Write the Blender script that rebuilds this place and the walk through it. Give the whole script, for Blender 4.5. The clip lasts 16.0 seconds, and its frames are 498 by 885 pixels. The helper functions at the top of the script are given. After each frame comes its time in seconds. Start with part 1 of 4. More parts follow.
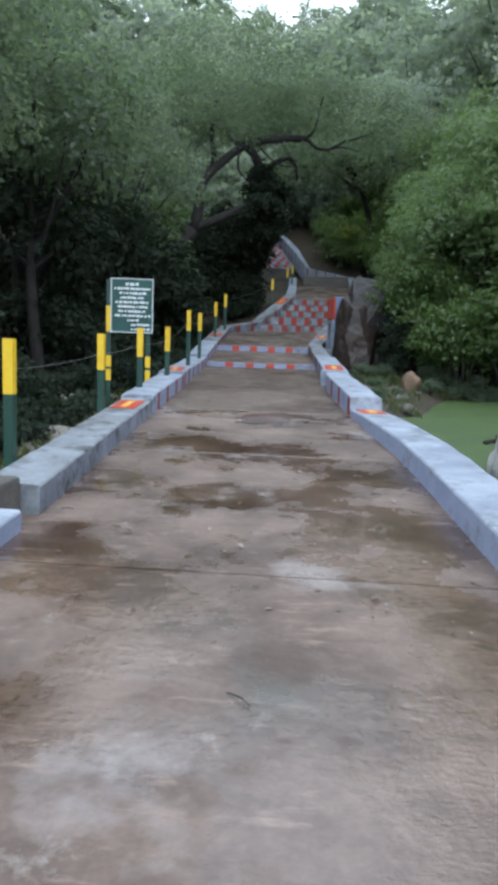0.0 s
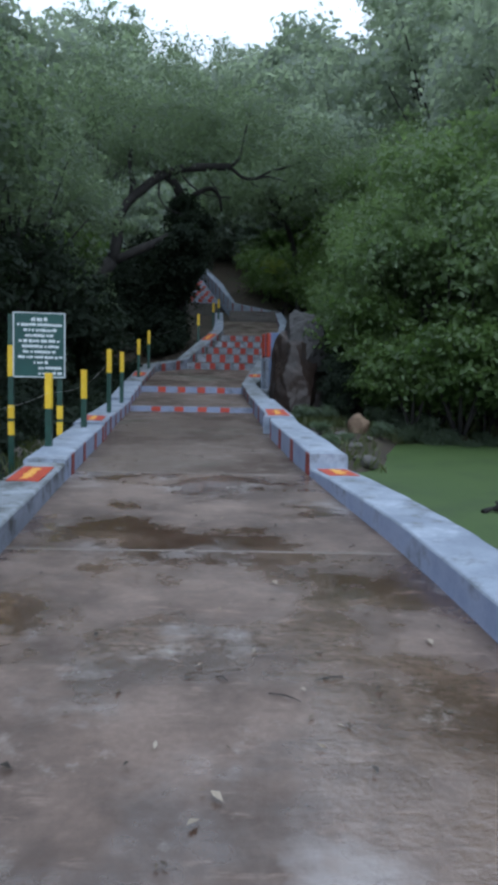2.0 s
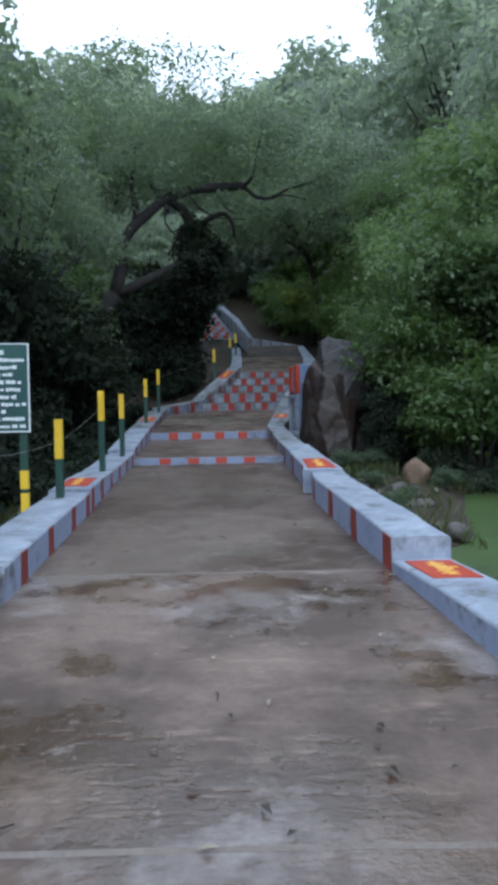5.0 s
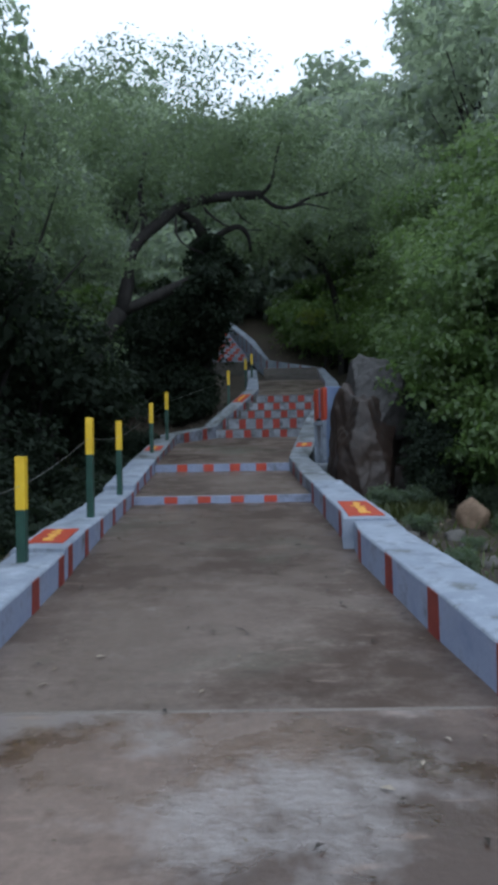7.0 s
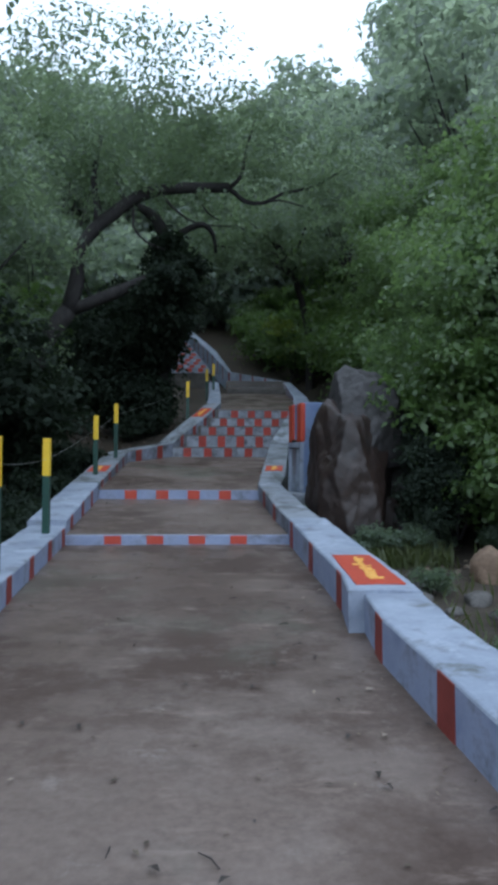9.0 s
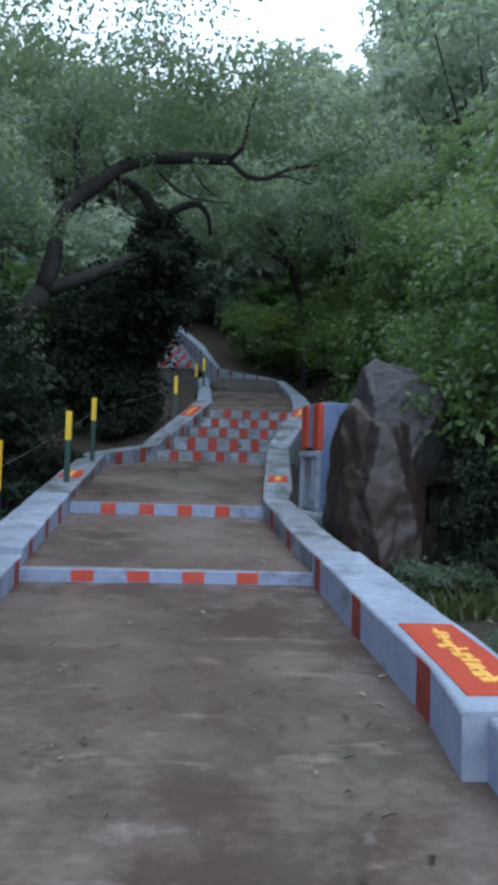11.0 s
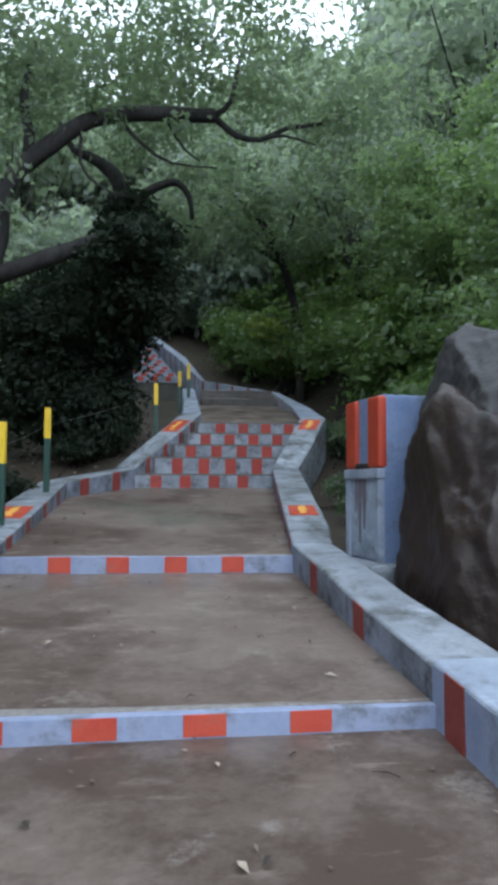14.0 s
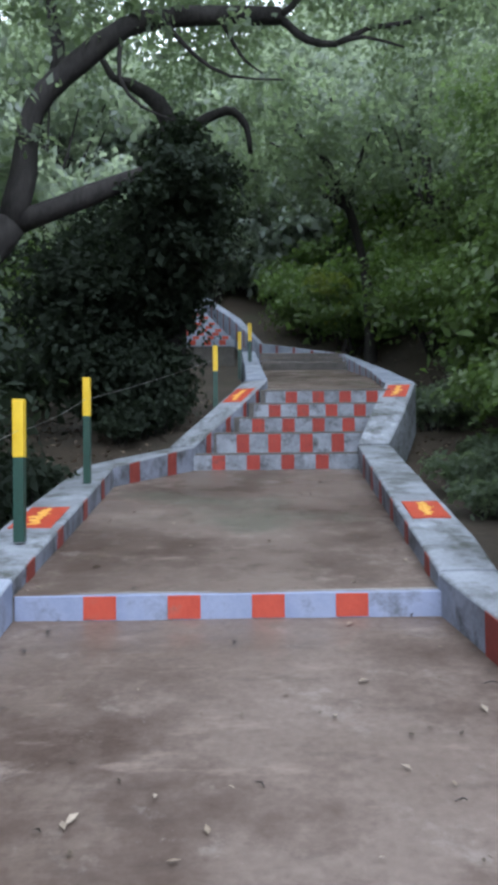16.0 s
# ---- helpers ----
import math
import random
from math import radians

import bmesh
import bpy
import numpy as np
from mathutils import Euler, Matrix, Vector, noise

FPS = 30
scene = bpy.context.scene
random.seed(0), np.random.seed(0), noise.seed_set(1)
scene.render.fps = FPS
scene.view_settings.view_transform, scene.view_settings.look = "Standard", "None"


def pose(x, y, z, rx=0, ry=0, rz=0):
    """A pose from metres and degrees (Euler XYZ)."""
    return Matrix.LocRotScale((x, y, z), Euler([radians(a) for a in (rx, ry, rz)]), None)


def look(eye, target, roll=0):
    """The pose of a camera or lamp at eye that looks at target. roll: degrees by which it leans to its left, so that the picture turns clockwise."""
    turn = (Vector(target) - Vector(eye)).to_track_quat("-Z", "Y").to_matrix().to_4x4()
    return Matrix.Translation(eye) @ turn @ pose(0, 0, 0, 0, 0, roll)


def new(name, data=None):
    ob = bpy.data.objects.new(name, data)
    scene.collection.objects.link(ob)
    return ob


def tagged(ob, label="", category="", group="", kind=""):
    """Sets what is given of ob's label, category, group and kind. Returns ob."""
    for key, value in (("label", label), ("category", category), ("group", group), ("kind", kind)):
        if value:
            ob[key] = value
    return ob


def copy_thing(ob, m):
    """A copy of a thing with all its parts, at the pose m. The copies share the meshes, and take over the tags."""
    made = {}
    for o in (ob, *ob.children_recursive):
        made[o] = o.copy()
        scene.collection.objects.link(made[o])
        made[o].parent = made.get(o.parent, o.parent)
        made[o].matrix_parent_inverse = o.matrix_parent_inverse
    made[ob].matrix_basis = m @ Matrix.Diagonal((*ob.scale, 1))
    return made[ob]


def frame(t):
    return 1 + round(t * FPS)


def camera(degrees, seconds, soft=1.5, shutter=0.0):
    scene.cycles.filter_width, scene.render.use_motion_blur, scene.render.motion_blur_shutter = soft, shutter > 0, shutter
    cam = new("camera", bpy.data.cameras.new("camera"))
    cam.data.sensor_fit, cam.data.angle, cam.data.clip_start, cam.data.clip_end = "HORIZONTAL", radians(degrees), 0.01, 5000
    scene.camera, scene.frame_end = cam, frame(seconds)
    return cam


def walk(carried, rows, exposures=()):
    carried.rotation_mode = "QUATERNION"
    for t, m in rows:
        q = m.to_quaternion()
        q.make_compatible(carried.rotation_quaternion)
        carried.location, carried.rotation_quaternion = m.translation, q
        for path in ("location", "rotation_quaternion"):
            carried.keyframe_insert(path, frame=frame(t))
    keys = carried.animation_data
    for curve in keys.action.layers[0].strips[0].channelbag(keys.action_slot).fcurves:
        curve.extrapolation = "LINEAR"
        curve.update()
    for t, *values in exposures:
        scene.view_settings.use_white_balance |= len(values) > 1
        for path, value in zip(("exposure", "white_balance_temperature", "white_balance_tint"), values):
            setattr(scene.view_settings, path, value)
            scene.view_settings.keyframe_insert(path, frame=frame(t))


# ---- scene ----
cam = camera(38.1, 16.0, soft=4.6)
PATH = [
    (0, (0.436, 1.091, 1.092), (0.285, 3.069, 0.837), 2.0),
    (0.5, (0.382, 1.545, 1.114), (0.368, 3.534, 0.904), 1.3),
    (1, (0.288, 1.999, 1.184), (0.342, 3.991, 1.022), 0.7),
    (1.5, (0.178, 2.401, 1.21), (0.235, 4.396, 1.079), 0.6),
    (2, (0.125, 2.906, 1.237), (0.184, 4.899, 1.082), 1.2),
    (2.5, (0.066, 3.376, 1.241), (0.141, 5.365, 1.043), 1.5),
    (3, (0.058, 3.813, 1.276), (0.138, 5.806, 1.126), 1.2),
    (3.2, (0.025, 4.007, 1.28), (0.072, 6.003, 1.166), 1.5),
    (5.3, (0.026, 5.998, 1.323), (0.031, 7.997, 1.276), -1.2),
    (5.5, (0.012, 6.205, 1.325), (0.033, 8.204, 1.271), -0.8),
    (6, (0.011, 6.668, 1.356), (0.076, 8.666, 1.288), -0.3),
    (6.5, (-0.019, 7.115, 1.408), (0.006, 9.115, 1.359), -0.6),
    (7, (-0.076, 7.591, 1.438), (-0.108, 9.59, 1.459), -1.0),
    (7.5, (-0.097, 8.097, 1.44), (-0.111, 10.096, 1.502), -0.6),
    (8, (-0.114, 8.702, 1.449), (-0.001, 10.699, 1.443), 1.7),
    (8.5, (-0.116, 9.153, 1.505), (0.091, 11.142, 1.537), 1.5),
    (8.7, (-0.144, 9.354, 1.559), (-0.057, 11.352, 1.62), 0.3),
    (10.8, (-0.411, 11.355, 1.72), (-0.278, 13.35, 1.746), 1.7),
    (11, (-0.429, 11.587, 1.746), (-0.286, 13.581, 1.806), 1.9),
    (11.5, (-0.424, 12.169, 1.72), (-0.167, 14.139, 1.944), 1.5),
    (12, (-0.454, 12.678, 1.741), (-0.149, 14.636, 2.011), 1.8),
    (12.5, (-0.512, 13.163, 1.758), (-0.288, 15.135, 2.001), 1.9),
    (13, (-0.493, 13.65, 1.773), (-0.315, 15.63, 1.996), 1.1),
    (13.5, (-0.542, 14.187, 1.771), (-0.412, 16.173, 1.967), 0.8),
    (14, (-0.554, 14.715, 1.785), (-0.357, 16.702, 1.909), 0.2),
    (14.5, (-0.66, 15.277, 1.847), (-0.464, 17.264, 1.958), 0.2),
    (15, (-0.714, 15.796, 1.917), (-0.498, 17.783, 1.989), 0.1),
    (15.5, (-0.743, 16.276, 1.982), (-0.55, 18.266, 2.037), -0.7),
    (16, (-0.794, 16.762, 2.018), (-0.732, 18.76, 2.045), -0.6),
]
walk(cam, [(t, look(eye, target, roll)) for t, eye, target, roll in PATH],
     [(0, 0, 6230, 10), (0.5, -0.05, 6080, 10), (1, -0.15, 5880, 10), (1.5, -0.65, 5780, 10), (2, -0.55, 5860, 10), (2.5, -0.05, 5860, 10), (3, -0.25, 5860, 10), (5.5, -0.35, 5860, 10), (6, -0.25, 5860, 10), (6.5, -0.4, 5860, 10), (7, -0.65, 5980, 10), (7.5, -0.75, 5980, 10), (8, -0.45, 5880, 10), (8.5, -0.45, 5780, 10), (11, -0.15, 5720, 10), (11.5, -1.05, 6320, 10), (12, -0.9, 6420, 10), (12.5, -0.75, 6270, 10), (13, -0.3, 6220, 10), (13.5, -0.3, 6120, 10), (14, 0.2, 6070, 10), (14.5, -0.15, 6020, 10), (15, 0.1, 6020, 10), (15.5, 0.6, 6020, 13), (16, 0.55, 6170, 15)])

# ---- world, sun ----
world = bpy.data.worlds.new("overcast_sky")
scene.world = world
world.use_nodes = True
wn, wl = world.node_tree.nodes, world.node_tree.links
sky = wn.new("ShaderNodeTexSky")
sky.sky_type, sky.sun_disc = "NISHITA", False
sky.sun_elevation, sky.sun_rotation = radians(48), radians(160)
sky.dust_density, sky.air_density = 4.0, 1.0
flat = wn.new("ShaderNodeHueSaturation")
flat.inputs["Saturation"].default_value = 0.25
wl.new(sky.outputs[0], flat.inputs["Color"])
cool = wn.new("ShaderNodeMix")
cool.data_type, cool.blend_type = "RGBA", "MULTIPLY"
cool.inputs[0].default_value, cool.inputs[7].default_value = 1.0, (0.88, 0.99, 1.13, 1)
deck = wn.new("ShaderNodeMix")
deck.data_type = "RGBA"
deck.inputs[0].default_value, deck.inputs[7].default_value = 0.75, (16.5, 16.4, 16.0, 1)
wl.new(flat.outputs[0], deck.inputs[6])
wl.new(deck.outputs[2], cool.inputs[6])
wl.new(cool.outputs[2], wn["Background"].inputs["Color"])
wn["Background"].inputs["Strength"].default_value = 0.15
sun_data = bpy.data.lights.new("sun", "SUN")
sun_data.energy, sun_data.angle, sun_data.color = 0.45, radians(50), (0.95, 1.0, 1.0)
sun = new("sun", sun_data)
sun.matrix_world = look((14, -38, 45), (0, 0, 0))


# ---- materials ----
def material(name, low, high, rough=0.8, fine_mix=0.35, pale=None, pale_at=0.56, spec=0.5, scale=4.0, grain=60.0, bump=0.15, spots=None, spot_scale=1.2, spot_at=0.56, wet=0.0, island=0.0, objrand=0.0, metal=0.0, stretch=(1, 1, 1), rough_low=None, moss=None, ripple=None, worn=None):
    """Two-scale noise between two colours, optional stains, painted sky sheen (worn), bump and varied roughness."""
    m = bpy.data.materials.new(name)
    m.use_nodes = True
    n, l = m.node_tree.nodes, m.node_tree.links
    b = n["Principled BSDF"]
    geo = n.new("ShaderNodeNewGeometry")
    mp = n.new("ShaderNodeMapping")
    mp.inputs["Scale"].default_value = stretch
    l.new(geo.outputs["Position"], mp.inputs["Vector"])

    def nz(sc, detail=6.0, rough_=0.6):
        t = n.new("ShaderNodeTexNoise")
        t.inputs["Scale"].default_value, t.inputs["Detail"].default_value, t.inputs["Roughness"].default_value = sc, detail, rough_
        l.new(mp.outputs[0], t.inputs["Vector"])
        return t.outputs[0]

    def rng(v, a, b_, c=0.0, d=1.0):
        r = n.new("ShaderNodeMapRange")
        for i, x in enumerate((a, b_, c, d)):
            r.inputs[i + 1].default_value = x
        l.new(v, r.inputs[0])
        return r.outputs[0]

    def mix(f, a, b_, mode="MIX"):
        x = n.new("ShaderNodeMix")
        x.data_type, x.blend_type = "RGBA", mode
        for sock, val in ((x.inputs[0], f), (x.inputs[6], a), (x.inputs[7], b_)):
            if isinstance(val, (int, float)):
                sock.default_value = val
            elif isinstance(val, tuple):
                sock.default_value = (*val, 1)
            else:
                l.new(val, sock)
        return x.outputs[2]

    big, fine = nz(scale), nz(grain, 4.0)
    col = mix(rng(big, 0.32, 0.68), low, high)
    col = mix(fine_mix, col, mix(rng(fine, 0.3, 0.7), tuple(v * 0.6 for v in low), tuple(min(1, v * 1.25) for v in high)))
    if spots:
        col = mix(rng(nz(spot_scale, 8.0, 0.7), spot_at, spot_at + 0.16), col, spots)
    if moss:
        col = mix(rng(nz(0.42, 7.0, 0.65), 0.58, 0.70, 0, 0.55), col, moss)
    if pale:
        col = mix(rng(nz(2.6, 9.0, 0.75), pale_at, pale_at + 0.14, 0, 0.8), col, pale)
    # Broad pale patches, painted to stand in for sky reflected in wet concrete.
    if worn:
        col = mix(rng(nz(0.62, 7.0, 0.62), 0.555, 0.625, 0, 0.7), col, worn)
    crease = None
    if ripple:
        rm = n.new("ShaderNodeMapping")
        rm.inputs["Scale"].default_value = ripple
        l.new(geo.outputs["Position"], rm.inputs["Vector"])
        rt = n.new("ShaderNodeTexNoise")
        rt.inputs["Scale"].default_value, rt.inputs["Detail"].default_value, rt.inputs["Roughness"].default_value = 1.0, 7.0, 0.68
        l.new(rm.outputs[0], rt.inputs["Vector"])
        crease = rt.outputs[0]
        col = mix(rng(crease, 0.56, 0.72, 0, 0.55), col, tuple(v * 0.42 for v in low))
        col = mix(rng(crease, 0.42, 0.30, 0, 0.5), col, tuple(min(1, v * 1.6) for v in high))
    if island:
        col = mix(rng(geo.outputs["Random Per Island"], 0, 1, 0, island), col, tuple(v * 0.35 for v in low))
    if objrand:
        oi = n.new("ShaderNodeObjectInfo")
        col = mix(rng(oi.outputs["Random"], 0, 1, 0, objrand), col, tuple(v * 0.55 for v in low))
    l.new(col, b.inputs["Base Color"])
    b.inputs["Roughness"].default_value, b.inputs["Metallic"].default_value = rough, metal
    b.inputs["Specular IOR Level"].default_value = spec
    if wet:
        l.new(rng(nz(wet, 6.0, 0.62), 0.46, 0.54, rough_low or 0.25, rough), b.inputs["Roughness"])
    if bump:
        bp = n.new("ShaderNodeBump")
        bp.inputs["Strength"].default_value, bp.inputs["Distance"].default_value = bump, 0.02
        l.new(mix(0.6, fine, crease) if crease else fine, bp.inputs["Height"])
        l.new(bp.outputs[0], b.inputs["Normal"])
    return m


def leaf_material(name, low, high, through_=0.35, rough=0.55, island=0.5, spec=0.5):
    m = material(name, low, high, rough, scale=1.1, grain=5.0, bump=0.0, island=island * 0.6, objrand=0.3, spec=spec)
    n, l = m.node_tree.nodes, m.node_tree.links
    b, out = n["Principled BSDF"], n["Material Output"]
    tr = n.new("ShaderNodeBsdfTranslucent")
    tr.inputs["Color"].default_value = (high[0] * 1.1, high[1] * 1.2, high[2] * 0.8, 1)
    mx = n.new("ShaderNodeMixShader")
    mx.inputs[0].default_value = through_
    l.new(b.outputs[0], mx.inputs[1])
    l.new(tr.outputs[0], mx.inputs[2])
    l.new(mx.outputs[0], out.inputs["Surface"])
    return m


# The last colour here, worn, is painted sky sheen on the wet slabs.
PATH_MAT = material("wet_concrete", (0.125, 0.076, 0.053), (0.205, 0.145, 0.115), 0.65, pale=(0.36, 0.32, 0.29), pale_at=0.60, scale=1.1, grain=30, bump=0.3, spots=(0.062, 0.034, 0.022), spot_scale=0.8, spot_at=0.41, wet=0.7, rough_low=0.09, moss=(0.085, 0.105, 0.085), spec=1.0, fine_mix=0.3, objrand=0.03, ripple=(3.2, 11.0, 4.0), worn=(0.31, 0.272, 0.26))
PATH_DRY = material("damp_concrete", (0.11, 0.077, 0.06), (0.18, 0.14, 0.117), 0.72, pale=(0.27, 0.232, 0.205), pale_at=0.585, scale=0.9, grain=26, bump=0.22, spots=(0.062, 0.039, 0.028), spot_scale=0.7, spot_at=0.455, wet=1.4, rough_low=0.42, moss=(0.105, 0.115, 0.085), spec=0.4, fine_mix=0.3, ripple=(2.0, 6.5, 3.0))
JOINT_MAT = material("joint_mortar", (0.145, 0.118, 0.1), (0.215, 0.182, 0.16), 0.7, scale=6)
LIME = material("limewash_grey", (0.195, 0.228, 0.29), (0.34, 0.382, 0.46), 0.65, pale=(0.43, 0.475, 0.56), pale_at=0.53, scale=2.2, grain=40, bump=0.2, spots=(0.11, 0.118, 0.112), spot_scale=3.4, spot_at=0.535, fine_mix=0.1)
WORN_LIME = material("worn_plaster", (0.17, 0.15, 0.135), (0.27, 0.25, 0.24), 0.6, scale=2.5, grain=40, bump=0.2, spots=(0.13, 0.10, 0.08), spot_scale=4, spot_at=0.5)
OLD_LIME = material("stained_old_limewash", (0.12, 0.13, 0.14), (0.31, 0.34, 0.385), 0.7, pale=(0.42, 0.455, 0.52), pale_at=0.56, scale=2.0, grain=34, bump=0.35, spots=(0.06, 0.064, 0.056), spot_scale=2.8, spot_at=0.475, fine_mix=0.2)
OLD_BLUE = material("stained_blue_face", (0.10, 0.11, 0.135), (0.27, 0.30, 0.38), 0.75, scale=2.2, grain=34, bump=0.3, spots=(0.045, 0.045, 0.045), spot_scale=3.2, spot_at=0.48, fine_mix=0.2)
BLUE = material("limewash_blue", (0.185, 0.225, 0.34), (0.31, 0.35, 0.475), 0.75, scale=3, grain=40, bump=0.12, spots=(0.11, 0.12, 0.14), spot_scale=3, spot_at=0.52, fine_mix=0.1)
PILLAR_BLUE = material("pillar_blue", (0.12, 0.17, 0.30), (0.205, 0.27, 0.42), 0.75, scale=2.6, grain=36, bump=0.15, spots=(0.085, 0.10, 0.14), spot_scale=2.6, spot_at=0.52, fine_mix=0.15)
RED = material("red_oxide", (0.16, 0.026, 0.02), (0.26, 0.045, 0.032), 0.7, scale=5, grain=50, bump=0.2, spots=(0.18, 0.05, 0.04), spot_scale=5, spot_at=0.6, fine_mix=0.1)
ORANGE = material("orange_red_paint", (0.38, 0.04, 0.016), (0.48, 0.062, 0.024), 0.6, scale=5, grain=50, bump=0.2, spots=(0.35, 0.1, 0.06), spot_scale=6, spot_at=0.6, fine_mix=0.1)
STEPRED = material("step_red", (0.39, 0.045, 0.024), (0.50, 0.072, 0.036), 0.65, scale=6, grain=50, bump=0.2, spots=(0.25, 0.09, 0.07), spot_scale=6, spot_at=0.58, fine_mix=0.1)
LETTER = material("yellow_lettering", (0.75, 0.36, 0.06), (0.85, 0.48, 0.1), 0.6, scale=9)
YELLOW = material("yellow_enamel", (0.72, 0.46, 0.015), (0.82, 0.56, 0.03), 0.45, scale=6, grain=50, bump=0.1, spots=(0.45, 0.3, 0.05), spot_scale=9, spot_at=0.66, fine_mix=0.1)
GREEN = material("dark_green_enamel", (0.008, 0.04, 0.028), (0.015, 0.065, 0.045), 0.45, scale=6, grain=50, bump=0.1)
STAIR_LIME = material("stained_limewash", (0.12, 0.13, 0.15), (0.30, 0.33, 0.38), 0.7, scale=3.5, grain=30, bump=0.25, spots=(0.055, 0.05, 0.05), spot_scale=4.5, spot_at=0.5, fine_mix=0.2)
STAIR_RED = material("stained_red", (0.27, 0.032, 0.022), (0.42, 0.055, 0.034), 0.7, scale=5, grain=40, bump=0.2, spots=(0.12, 0.04, 0.035), spot_scale=5, spot_at=0.54, fine_mix=0.2, objrand=0.35)
SIGN_GREEN = material("sign_green", (0.006, 0.05, 0.045), (0.01, 0.075, 0.062), 0.4, scale=2, grain=20, bump=0.0, fine_mix=0.1)
SIGN_WHITE = material("sign_white", (0.6, 0.66, 0.68), (0.75, 0.8, 0.8), 0.5, scale=8, bump=0.0)
SOOT = material("soot_stain", (0.10, 0.085, 0.10), (0.18, 0.165, 0.19), 0.8, scale=12, bump=0.0)
STEEL = material("weathered_wire", (0.25, 0.25, 0.24), (0.4, 0.4, 0.38), 0.5, metal=0.8, bump=0.0)
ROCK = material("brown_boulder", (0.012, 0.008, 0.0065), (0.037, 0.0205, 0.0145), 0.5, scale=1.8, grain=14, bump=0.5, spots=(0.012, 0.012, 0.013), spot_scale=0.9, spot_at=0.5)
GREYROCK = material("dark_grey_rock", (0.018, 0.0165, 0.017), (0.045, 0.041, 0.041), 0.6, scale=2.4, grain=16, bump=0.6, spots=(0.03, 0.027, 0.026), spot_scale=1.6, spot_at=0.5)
TAN = material("tan_stone", (0.14, 0.092, 0.06), (0.25, 0.17, 0.115), 0.8, scale=4, grain=30, bump=0.5)
STONE = material("rubble_stone", (0.14, 0.12, 0.10), (0.30, 0.27, 0.24), 0.8, scale=3, grain=30, bump=0.5, objrand=0.3)
PALESTONE = material("pale_pond_stone", (0.26, 0.255, 0.25), (0.52, 0.51, 0.50), 0.75, scale=3.5, grain=26, bump=0.5, spots=(0.10, 0.10, 0.095), spot_scale=2.2, spot_at=0.56)
DARKSTONE = material("mossy_concrete", (0.06, 0.055, 0.05), (0.13, 0.12, 0.11), 0.8, scale=5, grain=40, bump=0.4)
SOIL = material("forest_soil", (0.024, 0.02, 0.013), (0.06, 0.044, 0.029), 0.9, scale=0.9, grain=12, bump=0.6, spots=(0.036, 0.046, 0.02), spot_scale=0.5, spot_at=0.56)
ALGAE = material("duckweed_water", (0.055, 0.095, 0.03), (0.085, 0.135, 0.042), 0.45, scale=0.7, grain=90, bump=0.12, spots=(0.045, 0.07, 0.03), spot_scale=1.3, spot_at=0.52)
BARK = material("dark_bark", (0.02, 0.019, 0.019), (0.052, 0.048, 0.046), 0.9, scale=3, grain=18, bump=0.9, stretch=(1, 1, 0.35), spec=0.15)
LITTER = material("dry_leaf", (0.06, 0.036, 0.022), (0.36, 0.29, 0.21), 0.7, scale=3, bump=0.0, island=0.85)
PALE_LITTER = material("bleached_leaf", (0.26, 0.20, 0.14), (0.48, 0.41, 0.33), 0.7, scale=3, bump=0.0, island=0.4)
DARK_LITTER = material("rotten_leaf", (0.018, 0.014, 0.012), (0.05, 0.036, 0.026), 0.5, scale=3, bump=0.0, island=0.4)
L_NEAR = leaf_material("bush_leaf", (0.06, 0.115, 0.036), (0.15, 0.225, 0.075), 0.45, 0.36)
# Lightened to paint some mist over the higher crowns.
L_DARK = leaf_material("tree_leaf", (0.095, 0.135, 0.098), (0.185, 0.235, 0.17), 0.6, 0.5)
# Mist over the hillside is painted in: these leaves are paler and greyer.
L_FAR = leaf_material("hazed_hill_leaf", (0.23, 0.28, 0.262), (0.36, 0.405, 0.375), 0.62, 0.5, 0.25)
# Brighter than bush_leaf, painting the hazy light up the bank.
L_BANK = leaf_material("bank_leaf", (0.09, 0.15, 0.068), (0.19, 0.265, 0.125), 0.5, 0.36, 0.4)
# Upper crowns: haze is painted into this pale leaf colour.
L_MID = leaf_material("hazed_crown_leaf", (0.115, 0.16, 0.122), (0.215, 0.265, 0.195), 0.6, 0.5, 0.35)
L_YEL = leaf_material("yellow_leaf", (0.18, 0.24, 0.04), (0.28, 0.34, 0.07))
# Near-black because the shade under the trees is painted into the leaf colour.
L_PAINTED_SHADE = leaf_material("painted_shade_leaf", (0.018, 0.027, 0.02), (0.042, 0.06, 0.038), 0.25, 0.75, 0.35, 0.2)
GRASS = leaf_material("grass_blade", (0.055, 0.08, 0.026), (0.13, 0.145, 0.055))


# ---- mesh helpers ----
def mesh_of(name, bm, mat):
    me = bpy.data.meshes.new(name)
    bm.to_mesh(me)
    bm.free()
    me.materials.append(mat)
    return me


def part(name, bm, mat, parent, label=""):
    ob = new(name, mesh_of(name, bm, mat))
    ob.parent = parent
    return tagged(ob, label)


def thing(name, label, category, group="", kind="", at=(0, 0, 0)):
    ob = new(name)
    ob.location = at
    return tagged(ob, label, category, group, kind)


def box(bm, lo, hi, bevel=0.0):
    geom = bmesh.ops.create_cube(bm, size=1.0)["verts"]
    for v in geom:
        v.co = [lo[i] + (v.co[i] + 0.5) * (hi[i] - lo[i]) for i in range(3)]
    if bevel:
        es = list({e for v in geom for e in v.link_edges})
        bmesh.ops.bevel(bm, geom=es, offset=bevel, segments=2, affect="EDGES", profile=0.6)
    return bm


